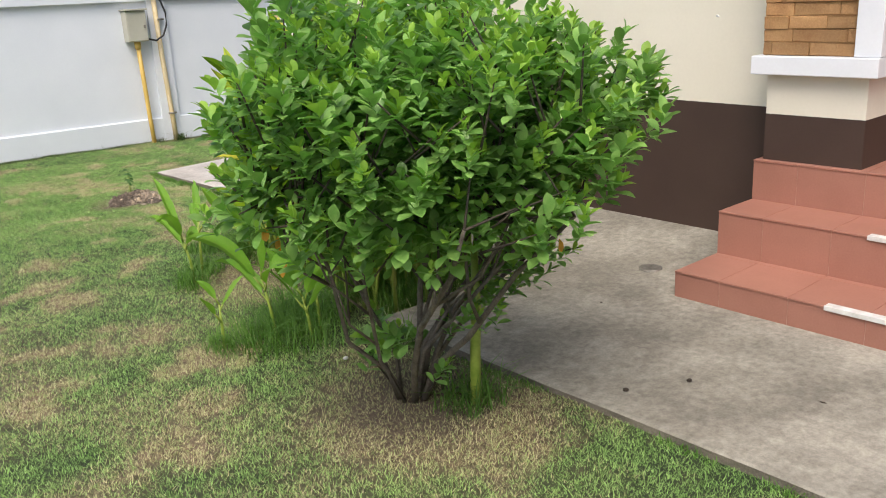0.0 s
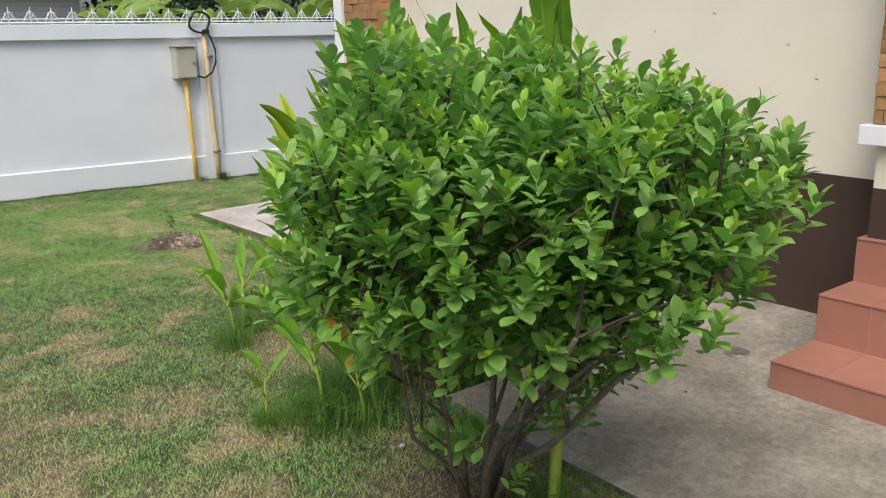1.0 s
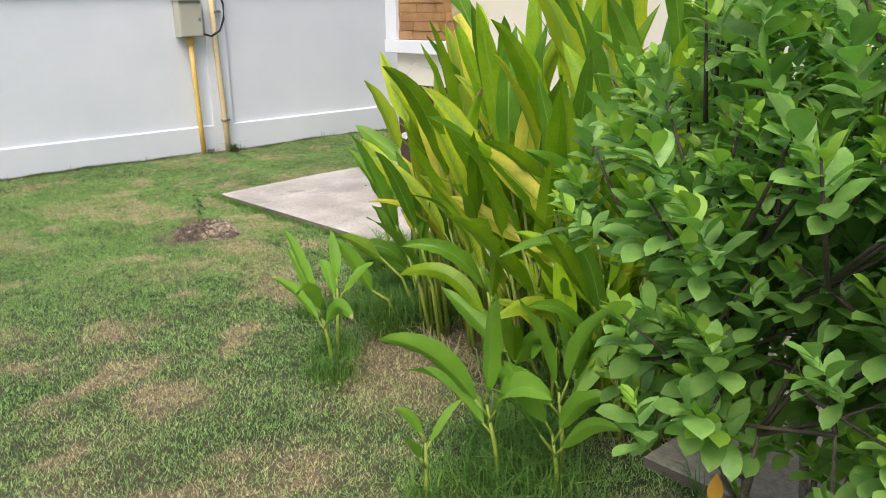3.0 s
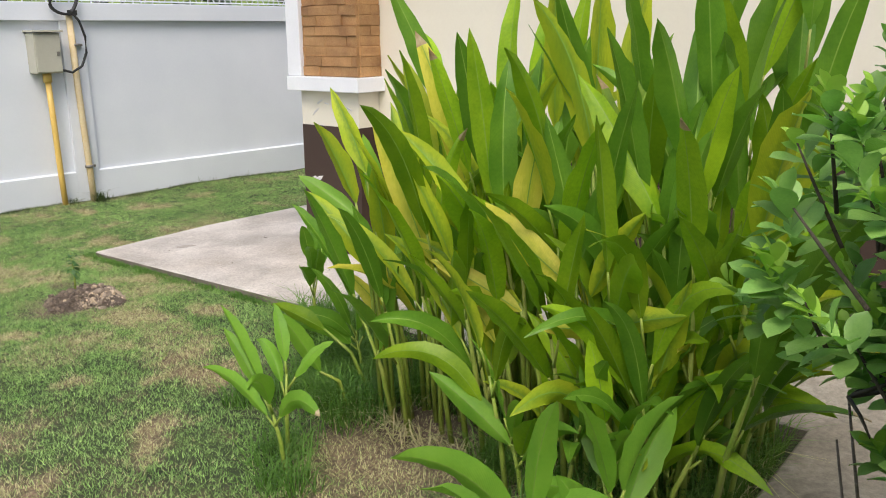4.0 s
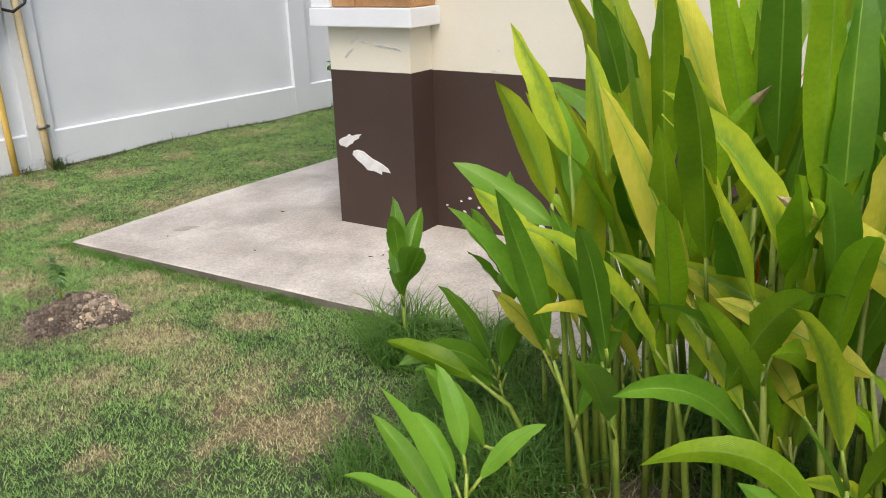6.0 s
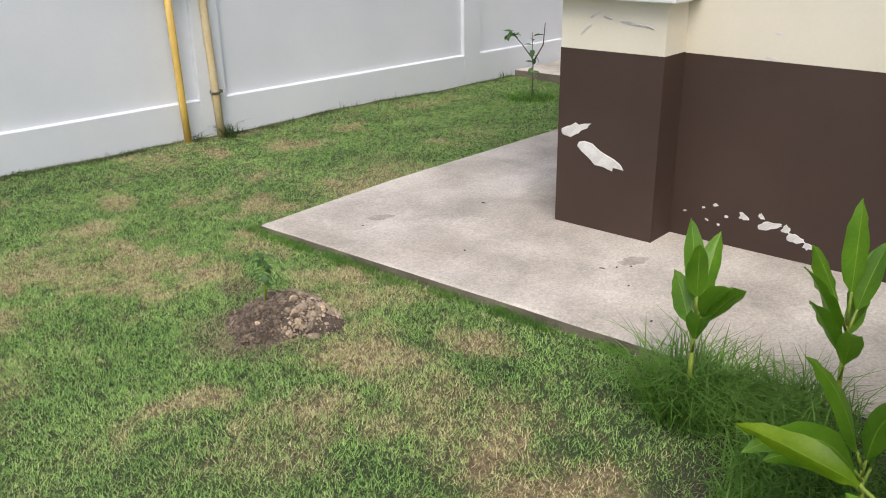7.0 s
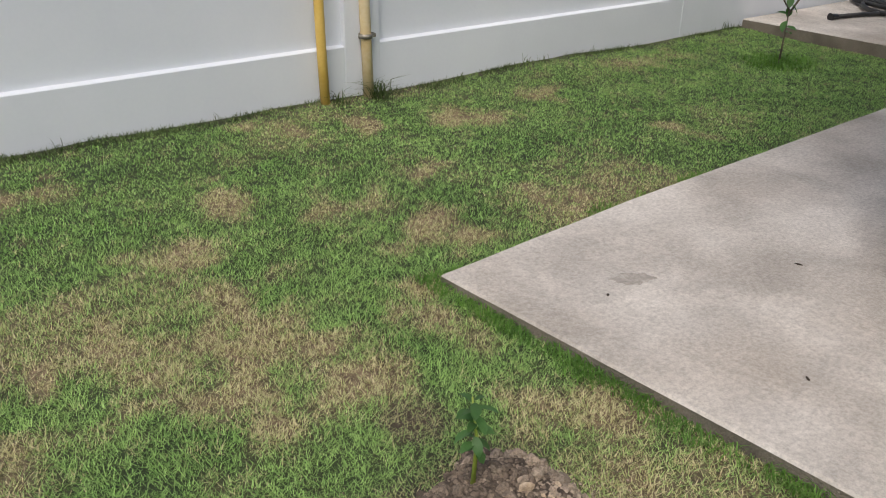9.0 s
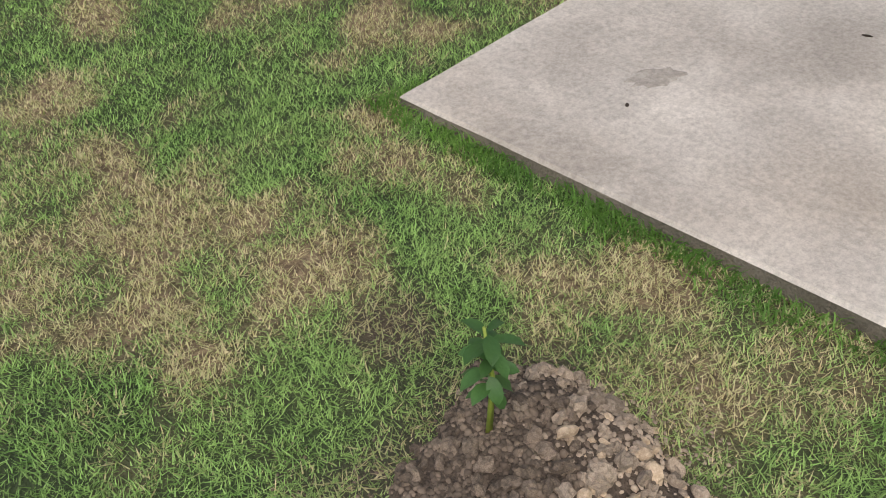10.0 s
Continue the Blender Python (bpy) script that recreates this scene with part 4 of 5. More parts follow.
def shrub():
    rng = random.Random(21)
    t = thing("shrub", "dense rounded green shrub with pale young shoots beside the apron", "shrub", (BUSH[0], BUSH[1], 0.0))
    origin = Vector((BUSH[0], BUSH[1], 0.0))
    shapes = [leaf_shape(0.057 * s, 0.0300 * s * w, f, c, 6, 0.58, 0.035, k) for k, (s, w, f, c) in enumerate(((1, 1, 0.3, 0.15), (1.15, 0.95, 0.2, 0.3), (0.85, 1.05, 0.4, 0.05), (1.0, 0.9, 0.25, 0.45)))]
    tips = []
    right, near = Vector((0.76, -0.65, 0)), Vector((-0.65, -0.76, 0))
    reach = (-0.72, -0.58, -0.35, 0.0, 0.35, 0.62, 0.72)
    over = (0.92, 1.27, 1.41, 1.39, 1.28, 1.18, 1.04)
    under = (0.82, 0.74, 0.68, 0.67, 0.76, 0.91, 0.98)
    while len(tips) < 1020:
        d = Vector((rng.gauss(0, 1), rng.gauss(0, 1), rng.gauss(0, 1))).normalized()
        r = 1.0 - abs(rng.gauss(0, 0.15)) if rng.random() < 0.76 else rng.uniform(0.45, 0.9)
        lump = 0.97 + 0.14 * noise.noise(d * 2.6 + Vector((3, 1, 5))) + 0.30 * noise.noise(d * 5.6)
        if noise.noise(d * 4.3 + Vector((7, 2, 1))) < -0.16 and rng.random() < 0.7:
            continue
        q = d * (r * lump)
        e, f = q.x * 0.67, q.y * 0.61
        column = math.sqrt(max(0.03, 1 - q.x * q.x))
        share = math.sqrt(max(0.02, 1 - (q.y / column) ** 2)) if abs(q.y) < column else 0.15
        v = max(-1.12, min(1.12, q.z / max(0.12, column * share)))
        hi, lo = float(np.interp(e, reach, over)), float(np.interp(e, reach, under))
        z = (hi + lo) / 2 + (hi - lo) / 2 * v * (0.35 + 0.65 * share)
        if z < lo + 0.10 and rng.random() < 0.35:
            continue
        p = CROWN + right * e + near * f
        tips.append(Vector((p.x, p.y, z)))
    # inner leaves
    for k in range(130):
        d = Vector((rng.gauss(0, 1), rng.gauss(0, 1), rng.gauss(0, 1))).normalized() * rng.uniform(0.3, 0.8)
        if d.z > -0.55:
            tips.append(CROWN + Vector((d.x * RADII.x, d.y * RADII.y, d.z * RADII.z + 0.08)))
    # low sprigs beside the stems
    for k in range(12):
        a = rng.uniform(0, 6.28)
        tips.append(origin + Vector((-0.06 + 0.17 * math.cos(a), -0.06 + 0.17 * math.sin(a), rng.uniform(0.14, 0.42))))
    # a low branch over the edge of the apron
    for k in range(27):
        tips.append(Vector(((2.10, 2.08, 0.42), (2.16, 2.02, 0.48), (2.22, 1.92, 0.56))[k % 3]) + Vector((rng.uniform(-0.11, 0.11), rng.uniform(-0.11, 0.11), rng.uniform(-0.06, 0.07))))
    # long shoots that stand out of the crown
    for k in range(80):
        a, up = rng.uniform(0, 6.28), rng.uniform(0.1, 1.1)
        d = Vector((math.cos(a) * math.cos(up), math.sin(a) * math.cos(up), math.sin(up)))
        e = d.dot(right) * 0.68
        p = CROWN + right * e * 1.04 + near * d.dot(near) * 0.58
        hi, lo = float(np.interp(e, reach, over)), float(np.interp(e, reach, under))
        tips.append(Vector((p.x, p.y, lo + (hi - lo) * (0.5 + 0.5 * min(1.0, d.z * 1.25)) + rng.uniform(0.0, 0.07))))

    # stems from the base, then limbs to groups of tips
    stems = []
    for k in range(10):
        a = k * 2.4 + rng.uniform(-0.3, 0.3)
        foot = Vector((0.05 * math.cos(a), 0.05 * math.sin(a), -0.02))
        spread = rng.uniform(0.20, 0.46)
        spread *= 0.92 if math.cos(a) * 0.76 - math.sin(a) * 0.65 > 0.2 else 1.0
        knee = Vector((-0.02 + spread * math.cos(a) * 0.62, -0.06 + spread * math.sin(a) * 0.62, rng.uniform(0.24, 0.40)))
        top = Vector((-0.07 + spread * 1.25 * math.cos(a), -0.28 + spread * 1.25 * math.sin(a), rng.uniform(0.66, 0.88)))
        pts = [foot, foot.lerp(knee, 0.45) + Vector((-0.03 * math.cos(a) + rng.uniform(-0.02, 0.02), -0.03 * math.sin(a) + rng.uniform(-0.02, 0.02), 0.02)), knee, knee.lerp(top, 0.5) + Vector((rng.uniform(-0.04, 0.04), rng.uniform(-0.04, 0.04), 0.02)), top]
        r = rng.uniform(0.006, 0.0115)
        part("stem", tube(bmesh.new(), pts, [r * 1.2, r, r * 0.9, r * 0.7, r * 0.45], 7), BARK, t)
        stems += [pts[2], pts[3], pts[4]]
        for side in range(2):
            aa = a + rng.uniform(-1.2, 1.2)
            root = pts[2].lerp(pts[3], rng.uniform(0, 1))
            end = root + Vector((0.20 * math.cos(aa) - 0.03, 0.20 * math.sin(aa) - 0.08, rng.uniform(0.20, 0.36)))
            if end.dot(Vector((0.76, -0.65, 0))) > 0.50:
                continue
            bend = root.lerp(end, 0.5) + Vector((0.03 * math.cos(aa), 0.03 * math.sin(aa), -0.03))
            part("branch", tube(bmesh.new(), [root, bend, end], [r * 0.65, r * 0.5, r * 0.3], 6), BARK, t)
            stems += [bend, end]
    # spreading limbs over the edge of the apron
    for turn, far, r in ((0.0, 1.0, 0.0145), (0.45, 0.85, 0.010), (-0.5, 0.9, 0.011), (0.9, 0.7, 0.009), (-0.15, 0.8, 0.010)):
        c, d = math.cos(turn - 0.707), math.sin(turn - 0.707)
        pts = [Vector((c * a * far, d * a * far, z + rng.uniform(-0.02, 0.03))) for a, z in ((0.02, -0.02), (0.06, 0.18), (0.19, 0.33), (0.36, 0.46), (0.52, 0.64), (0.62, 0.80))]
        part("stem", tube(bmesh.new(), pts, [r * 1.1, r, r * 0.72, r * 0.58, r * 0.42, r * 0.25], 7), BARK, t)
        stems += pts[3:]
        for k in (2, 3, 4):
            end = pts[k] + Vector((rng.uniform(-0.14, 0.14), rng.uniform(-0.14, 0.14), rng.uniform(0.16, 0.26)))
            part("branch", tube(bmesh.new(), [pts[k], pts[k].lerp(end, 0.5) + Vector((0.02, 0.0, -0.02)), end], [r * 0.5, r * 0.38, r * 0.22], 6), BARK, t)
            stems.append(end)
    twig = bmesh.new()
    for p in tips[::3]:
        q = p - origin
        near = sorted(stems, key=lambda s: (s - q).length + (0.5 if s.z > q.z + 0.05 else 0))[:5]
        s = rng.choice(near)
        if (s - q).length > 0.26:
            s = q + (s - q).normalized() * 0.18
        if q.z < 0.42 and (q.xy.length < 0.4):
            s = Vector((q.x * 0.3, q.y * 0.3, 0.02))
        mid = s.lerp(q, 0.55) + Vector((0, 0, -0.12 * (q - s).length + 0.02))
        tube(twig, [s, mid, q], [0.004, 0.003, 0.0015], 4)
    part("twig", twig, TWIG, t, "thin dark twigs")["kind"] = "stuff"

    heap, count, singles = Heap(), 0, []
    for i, p in enumerate(tips):
        out = (p - CROWN)
        out = Vector((out.x / RADII.x, out.y / RADII.y, out.z / RADII.z))
        edge = out.length
        way = (out.normalized() * 0.62 + Vector((0, 0, 0.9)) + Vector((rng.uniform(-0.3, 0.3), rng.uniform(-0.3, 0.3), rng.uniform(-0.2, 0.2)))).normalized()
        side = way.orthogonal().normalized()
        other = way.cross(side)
        n = rng.randint(10, 15)
        fresh = edge > 0.72 and rng.random() < 0.72
        big = rng.uniform(0.8, 1.15)
        for k in range(n):
            a = k * 2.4 + rng.uniform(-0.25, 0.25)
            level = k / n
            lift = 0.30 + 1.0 * level ** 1.2
            d = (side * math.cos(a) + other * math.sin(a)) * math.cos(lift) + way * math.sin(lift)
            at = p - way * (0.095 * (1 - level)) - origin
            young = fresh and level > 0.60
            size = big * ((0.62 if level > 0.8 else 0.8) if young else rng.uniform(0.85, 1.15))
            q = d.to_track_quat("Y", "Z")
            if (q @ Vector((0, 0, 1))).dot(way) < 0:
                q = q @ Euler((0, math.pi, 0)).to_quaternion()
            m = Matrix.LocRotScale(at, q @ Euler((0, rng.uniform(-0.35, 0.35), 0)).to_quaternion(), (size,) * 3)
            v, f = shapes[rng.randrange(4)]
            facing = out.x * -0.6 + out.y * -0.8
            if edge > 0.85 and facing > 0.25 and len(singles) < 290 and rng.random() < 0.2:
                singles.append((m, rng.randrange(4), young))
                continue
            heap.add(moved(v, m), f, 1 if young else 0)
            count += 1
    placed("foliage", heap.mesh("foliage", (LEAF, YOUNG_LEAF)), t, "glossy mid-green oval leaves in whorls")["kind"] = "stuff"
    kinds = []
    for k, (v, f) in enumerate(shapes):
        for mat in (LEAF, YOUNG_LEAF):
            h = Heap()
            h.add(v, f)
            kinds.append(h.mesh("leaf", (mat,)))
    for m, k, young in singles:
        placed("leaf", kinds[k * 2 + (1 if young else 0)], t, m=m)
    v, f = shapes[1]
    h = Heap()
    h.add(v, f)
    dying = h.mesh("leaf", (OLD_LEAF,))
    for at, way in (((1.40, 2.20, 0.735), (-0.3, -0.2, -1)), ((1.43, 2.22, 0.64), (-0.6, -0.3, -0.5)), ((1.37, 2.22, 0.76), (-0.3, -0.5, -0.3)), ((2.11, 1.76, 0.645), (0.1, -0.2, -1))):
        placed("leaf", dying, t, "orange dying leaf", aim(Vector(at) - origin, way, 0.4, 0.8))


shrub()


# ---- heliconias ----
def blade(parent, at, way, bend, length, width, mat, rng, torn=False, face=None):
    """One long pointed leaf with a raised midrib; bend: how far its tip falls away; face: where its upper side looks."""
    bm = bmesh.new()
    rows = 10
    p, d = Vector(at), Vector(way).normalized()
    flat = Vector((d.x, d.y, 0))
    flat = flat.normalized() if flat.length > 0.05 else Vector((1, 0, 0))
    side0 = Vector((-flat.y, flat.x, 0))
    twist, fold, roll = rng.uniform(-0.7, 0.7), rng.uniform(0.25, 0.75), rng.uniform(-0.8, 0.8)
    grid = []
    for i in range(rows + 1):
        s = i / rows
        w = width / 2 * max(0.0, math.sin(math.pi * s ** 0.82)) ** 0.72 * (1 if i < rows else 0) + (0.004 if i == 0 else 0)
        ang = roll + twist * s
        up = side0.cross(d).normalized() * -1
        lat = (side0 * math.cos(ang) + up * math.sin(ang)).normalized()
        if face is not None:
            lat = d.cross(Vector(face)).normalized()
            lat = (lat + d.cross(lat) * (0.5 * ang)).normalized()
        nor = d.cross(lat).normalized()
        ripple = rng.uniform(-0.09, 0.09) * width
        wide = w * (1 + rng.uniform(-0.05, 0.05))
        grid.append([bm.verts.new(p + lat * wide * k + nor * (abs(k) * wide * fold + ripple * k * k)) for k in (-1, -0.5, -0.045, 0.045, 0.5, 1)])
        step = length / rows
        d = (d + Vector((flat.x * bend, flat.y * bend, -abs(bend) * 0.75)) * (s * 0.32)).normalized()
        p = p + d * step
    for i in range(rows):
        for k in range(5):
            f = bm.faces.new((grid[i][k], grid[i][k + 1], grid[i + 1][k + 1], grid[i + 1][k]))
            f.smooth, f.material_index = True, 1 if k == 2 else 0
            if torn and i > rows - 2:
                f.material_index = 2
    bmesh.ops.recalc_face_normals(bm, faces=bm.faces)
    uv = bm.loops.layers.uv.new("UVMap")
    where = {v: ((-1, -0.5, 0, 0, 0.5, 1)[k], i / rows * length) for i, line in enumerate(grid) for k, v in enumerate(line)}
    for f in bm.faces:
        for loop in f.loops:
            loop[uv].uv = where[loop.vert]
    return part("leaf", bm, (mat, RIB, DRY_LEAF), parent)


def shoot(parent, foot, tall, lean, leaves, size, tones, rng, bend=0.35, wide=1.0):
    """A heliconia stem with leaves that stand out of it one above the other. foot is relative to the parent."""
    foot = Vector(foot)
    lean = Vector(lean)
    top = foot + Vector((lean.x * tall, lean.y * tall, tall))
    pts = [foot + Vector((0, 0, -0.03)), foot.lerp(top, 0.5) - Vector((lean.x, lean.y, 0)) * tall * 0.12, top]
    r = 0.006 + 0.004 * min(1.0, tall)
    part("stalk", tube(bmesh.new(), pts, [r * 1.25, r, r * 0.5], 7), STALK, parent)
    turn = rng.uniform(0, 6.28)
    for k in range(leaves):
        s = 1.0 - 0.42 * k / max(1, leaves - 1) * rng.uniform(0.7, 1.1) if leaves > 1 else 1.0
        at = foot.lerp(top, s) - Vector((lean.x, lean.y, 0)) * tall * 0.10 * (1 - s)
        a = turn + math.pi * k + rng.uniform(-0.6, 0.6)
        open_out = rng.uniform(0.05, 0.30) + min(0.16 * k, 0.52) + (0.0 if tones else 0.18)
        way = Vector((math.cos(a) * open_out + lean.x * 1.5, math.sin(a) * open_out + lean.y * 1.5, 1.0)).normalized()
        stalk = rng.uniform(0.05, 0.12) * (0.4 + tall)
        tip = at + way * stalk
        neck = part("leaf_stalk", tube(bmesh.new(), [at, at.lerp(tip, 0.6), tip], [0.005, 0.004, 0.0035], 5), STALK, parent)
        mat = DEEP_LEAF if tones == "deep" else rng.choices((BLADE_LEAF, PALE_LEAF, SALLOW_LEAF), tones)[0] if tones else SHOOT_LEAF
        blade(parent, tip, way, (rng.uniform(0.1, 1.0) if k or rng.random() < 0.85 else rng.uniform(1.2, 1.7)) * bend * (1 + 0.6 * k), size * rng.uniform(0.8, 1.2), size * rng.uniform(0.135, 0.19) * wide, mat, rng, rng.random() < 0.02, (-0.7, -0.45 + rng.uniform(-0.7, 0.7), 0.25) if rng.random() < 0.55 else None)


def clump():
    rng = random.Random(8)
    t = thing("heliconia_clump", "tall dense heliconia clump, green with yellowing outer leaves", "plant", (2.70, 3.95, 0.0))
    base = Vector((2.70, 3.95, 0))
    spots = []
    while len(spots) < 64:
        x, y = rng.uniform(2.38, 3.02), rng.uniform(2.98, 4.12)
        if y > 4.15 and x < 2.56:
            continue
        if all((x - a) ** 2 + (y - b) ** 2 > 0.066 ** 2 for a, b in spots):
            spots.append((x, y))
    for x, y in spots:
        back = (x - 2.38) / 0.64
        north = max(0.0, (y - 3.75) / 0.6)
        tall = (0.52 + 0.52 * back + 0.10 * rng.uniform(-1, 1) - 0.22 * north + 0.22 * max(0.0, 3.5 - y)) * (0.55 if rng.random() < 0.25 else 1)
        lean = (-0.20 + 0.16 * back + rng.uniform(-0.08, 0.08), 0.10 * (y - 3.6) + 0.03 * north + rng.uniform(-0.08, 0.08))
        yellow = 0.12 + 0.45 * north + 0.25 * (1 - back)
        shoot(t, Vector((x, y, 0)) - base, tall, lean, 3, 0.42 + 0.12 * back - 0.04 * north, (1.0, 0.8 * yellow, 0.16 * yellow) if rng.random() < 0.62 else "deep", rng, 0.25)
    # short front shoots
    for k in range(13):
        x, y = 2.27 + 0.25 * rng.random(), rng.uniform(3.0, 3.75)
        if math.hypot((x - 2.36) / 0.26, (y - 3.98) / 0.26) < 1 and rng.random() < 0.8:
            x += 0.22
        shoot(t, Vector((x, y, 0)) - base, rng.uniform(0.16, 0.42), (rng.uniform(-0.20, 0.0), rng.uniform(-0.2, 0.1)), 3, rng.uniform(0.28, 0.38), (1.0, 0.45, 0.15) if k % 3 else "deep", rng, 0.7)
    for k in range(26):
        x, y = rng.uniform(2.32, 3.05), rng.uniform(2.95, 3.25)
        shoot(t, Vector((x, y, 0)) - base, rng.uniform(0.25, 0.75), (rng.uniform(-0.25, 0.05), rng.uniform(-0.32, 0.02)), 3, rng.uniform(0.34, 0.46), (1.0, 0.3, 0.1) if k % 2 else "deep", rng, 0.7)
    # outer leaves on long stalks that lean over the lawn, many of them yellowing
    outer = ((2.55, 3.85, 0.85, 2.55, 4.03, 1.33), (2.40, 3.55, 0.71, 2.40, 3.50, 1.11), (2.80, 3.44, 1.05, 2.80, 3.41, 1.47), (2.36, 3.36, 0.66, 2.30, 3.69, 0.88),
             (2.36, 4.16, 0.80, 2.28, 4.23, 1.06), (2.25, 3.22, 0.60, 2.22, 3.36, 0.575), (2.26, 3.21, 0.60, 2.24, 2.99, 0.68), (2.40, 3.55, 0.57, 2.33, 3.89, 0.72),
             (2.36, 3.52, 0.56, 2.28, 3.78, 0.68), (2.36, 4.07, 0.58, 2.29, 4.30, 0.83), (2.34, 3.29, 0.65, 2.30, 3.14, 0.90), (2.66, 4.28, 0.28, 2.58, 4.43, 0.47))
    tones = (SALLOW_LEAF, SALLOW_LEAF, PALE_LEAF, SALLOW_LEAF, PALE_LEAF, SALLOW_LEAF, PALE_LEAF, PALE_LEAF, SALLOW_LEAF, PALE_LEAF, PALE_LEAF, SALLOW_LEAF)
    fresh = ((2.35, 3.34, 0.69, 2.35, 3.23, 1.05), (2.40, 3.13, 0.86, 2.38, 3.35, 1.22), (2.42, 3.10, 0.80, 2.40, 3.03, 1.10), (2.60, 3.75, 0.80, 2.60, 3.81, 1.17),
             (2.37, 4.16, 0.75, 2.31, 4.365, 0.87), (2.20, 3.16, 0.38, 2.18, 3.19, 0.60), (2.22, 3.46, 0.22, 2.15, 3.68, 0.40), (2.25, 3.44, 0.18, 2.12, 3.32, 0.38),
             (2.42, 4.11, 0.75, 2.42, 4.16, 1.01), (2.44, 4.42, 0.29, 2.40, 4.65, 0.34), (2.30, 4.30, 0.20, 2.20, 4.38, 0.43))
    edged = ((2.38, 4.13, 0.90, 2.36, 4.24, 1.16), (2.52, 4.10, 0.78, 2.55, 4.16, 1.10), (2.62, 4.05, 0.85, 2.62, 4.15, 1.25))
    for k, (x0, y0, z0, x1, y1, z1) in enumerate(outer + fresh + edged):
        mat = tones[k] if k < len(tones) else PALE_LEAF if k >= len(outer) + len(fresh) else (SHOOT_LEAF, BLADE_LEAF)[k % 2]
        at, end = Vector((x0, y0, z0)) - base, Vector((x1, y1, z1)) - base
        root = Vector((max(2.40, x0 + 0.08), min(4.25, max(3.05, y0 - 0.25 * (y1 - y0))), 0)) - base
        part("stalk", tube(bmesh.new(), [root, root.lerp(at, 0.55) + Vector((0.02, 0, 0.04)), at], [0.009, 0.007, 0.004], 7), STALK, t)
        way, ln = end - at, (end - at).length
        blade(t, at, (way + Vector((0, 0, 0.10 * ln))).normalized(), 0.12, ln * 1.04, max(0.065, min(0.095, ln * 0.21)), mat, rng, mat is SALLOW_LEAF and (ln > 0.3 or x0 > 2.6), (-0.75, -0.5, 0.3))
    # a few bracts deep among the leaves
    for x, y, z in ((2.66, 3.8, 0.98),):
        bm = bmesh.new()
        for k in range(2):
            at = Vector((x, y, z + 0.03 * k)) - base
            s = 1 if k % 2 else -1
            tube(bm, [at, at + Vector((0.01 * s, 0.03 * s, 0.03)), at + Vector((0.015 * s, 0.06 * s, 0.08))], [0.004, 0.004, 0.001], 6)
        tube(bm, [Vector((x, y, 0.3)) - base, Vector((x, y, z + 0.05)) - base], [0.004, 0.003], 6)
        part("flower", bm, FLOWER, t, "small orange-red bract")


clump()


def young_plant(x, y, tall, leaves, size, seed, lean=(0.0, 0.0), tones=None, bend=0.5, wide=1.45):
    rng = random.Random(seed)
    t = thing("heliconia_shoot", "young bright green heliconia shoot in the lawn", "plant", (x, y, ground_z(x, y)), group="young heliconia shoots")
    shoot(t, (0, 0, 0), tall, lean, leaves, size, tones, rng, bend, wide)
    return t


young_plant(1.97, 4.11, 0.26, 5, 0.24, 3, (-0.15, 0.05))
young_plant(2.05, 4.20, 0.30, 3, 0.18, 4, (0.05, 0.0))
young_plant(1.66, 3.21, 0.20, 3, 0.13, 9)
young_plant(1.86, 3.12, 0.28, 4, 0.30, 6, (-0.1, 0.1))
young_plant(2.02, 3.02, 0.30, 4, 0.27, 12, (-0.05, 0.05))
young_plant(1.95, 2.98, 0.22, 4, 0.24, 13, (-0.15, 0.0))
young_plant(2.91, 4.98, 0.31, 9, 0.20, 14, (0.0, 0.0), "deep", bend=0.15, wide=1.9)
young_plant(3.02, 4.62, 0.34, 8, 0.22, 15, (0.0, 0.03), "deep", bend=0.08, wide=1.6)
young_plant(2.66, 4.44, 0.20, 5, 0.26, 16, (-0.1, 0.1), "deep", bend=0.9)
young_plant(2.74, 4.36, 0.30, 4, 0.26, 17, (-0.1, 0.0), (1, 0.4, 0), bend=0.8)
young_plant(2.28, 3.45, 0.24, 4, 0.25, 18, (-0.15, 0.1), bend=0.25, wide=1.3)
young_plant(2.28, 3.18, 0.22, 4, 0.25, 19, (-0.15, -0.05), bend=0.25, wide=1.3)
# the thick green shoot behind the shrub's stems
rng = random.Random(31)
t = thing("heliconia_stalk", "single thick green heliconia stalk beside the shrub", "plant", (2.04, 2.09, 0.0))
part("stalk", tube(bmesh.new(), [(0, 0, -0.03), (0.005, 0, 0.15), (0.02, 0.0, 0.36), (0.03, 0.01, 0.55)], [0.022, 0.019, 0.017, 0.012], 9), STALK, t)
for dx, dy in ((-0.3, 0.2), (0.3, -0.2)):
    blade(t, (0.03, 0.01, 0.54), (dx, dy, 1), 0.2, 0.4, 0.08, BLADE_LEAF, rng)


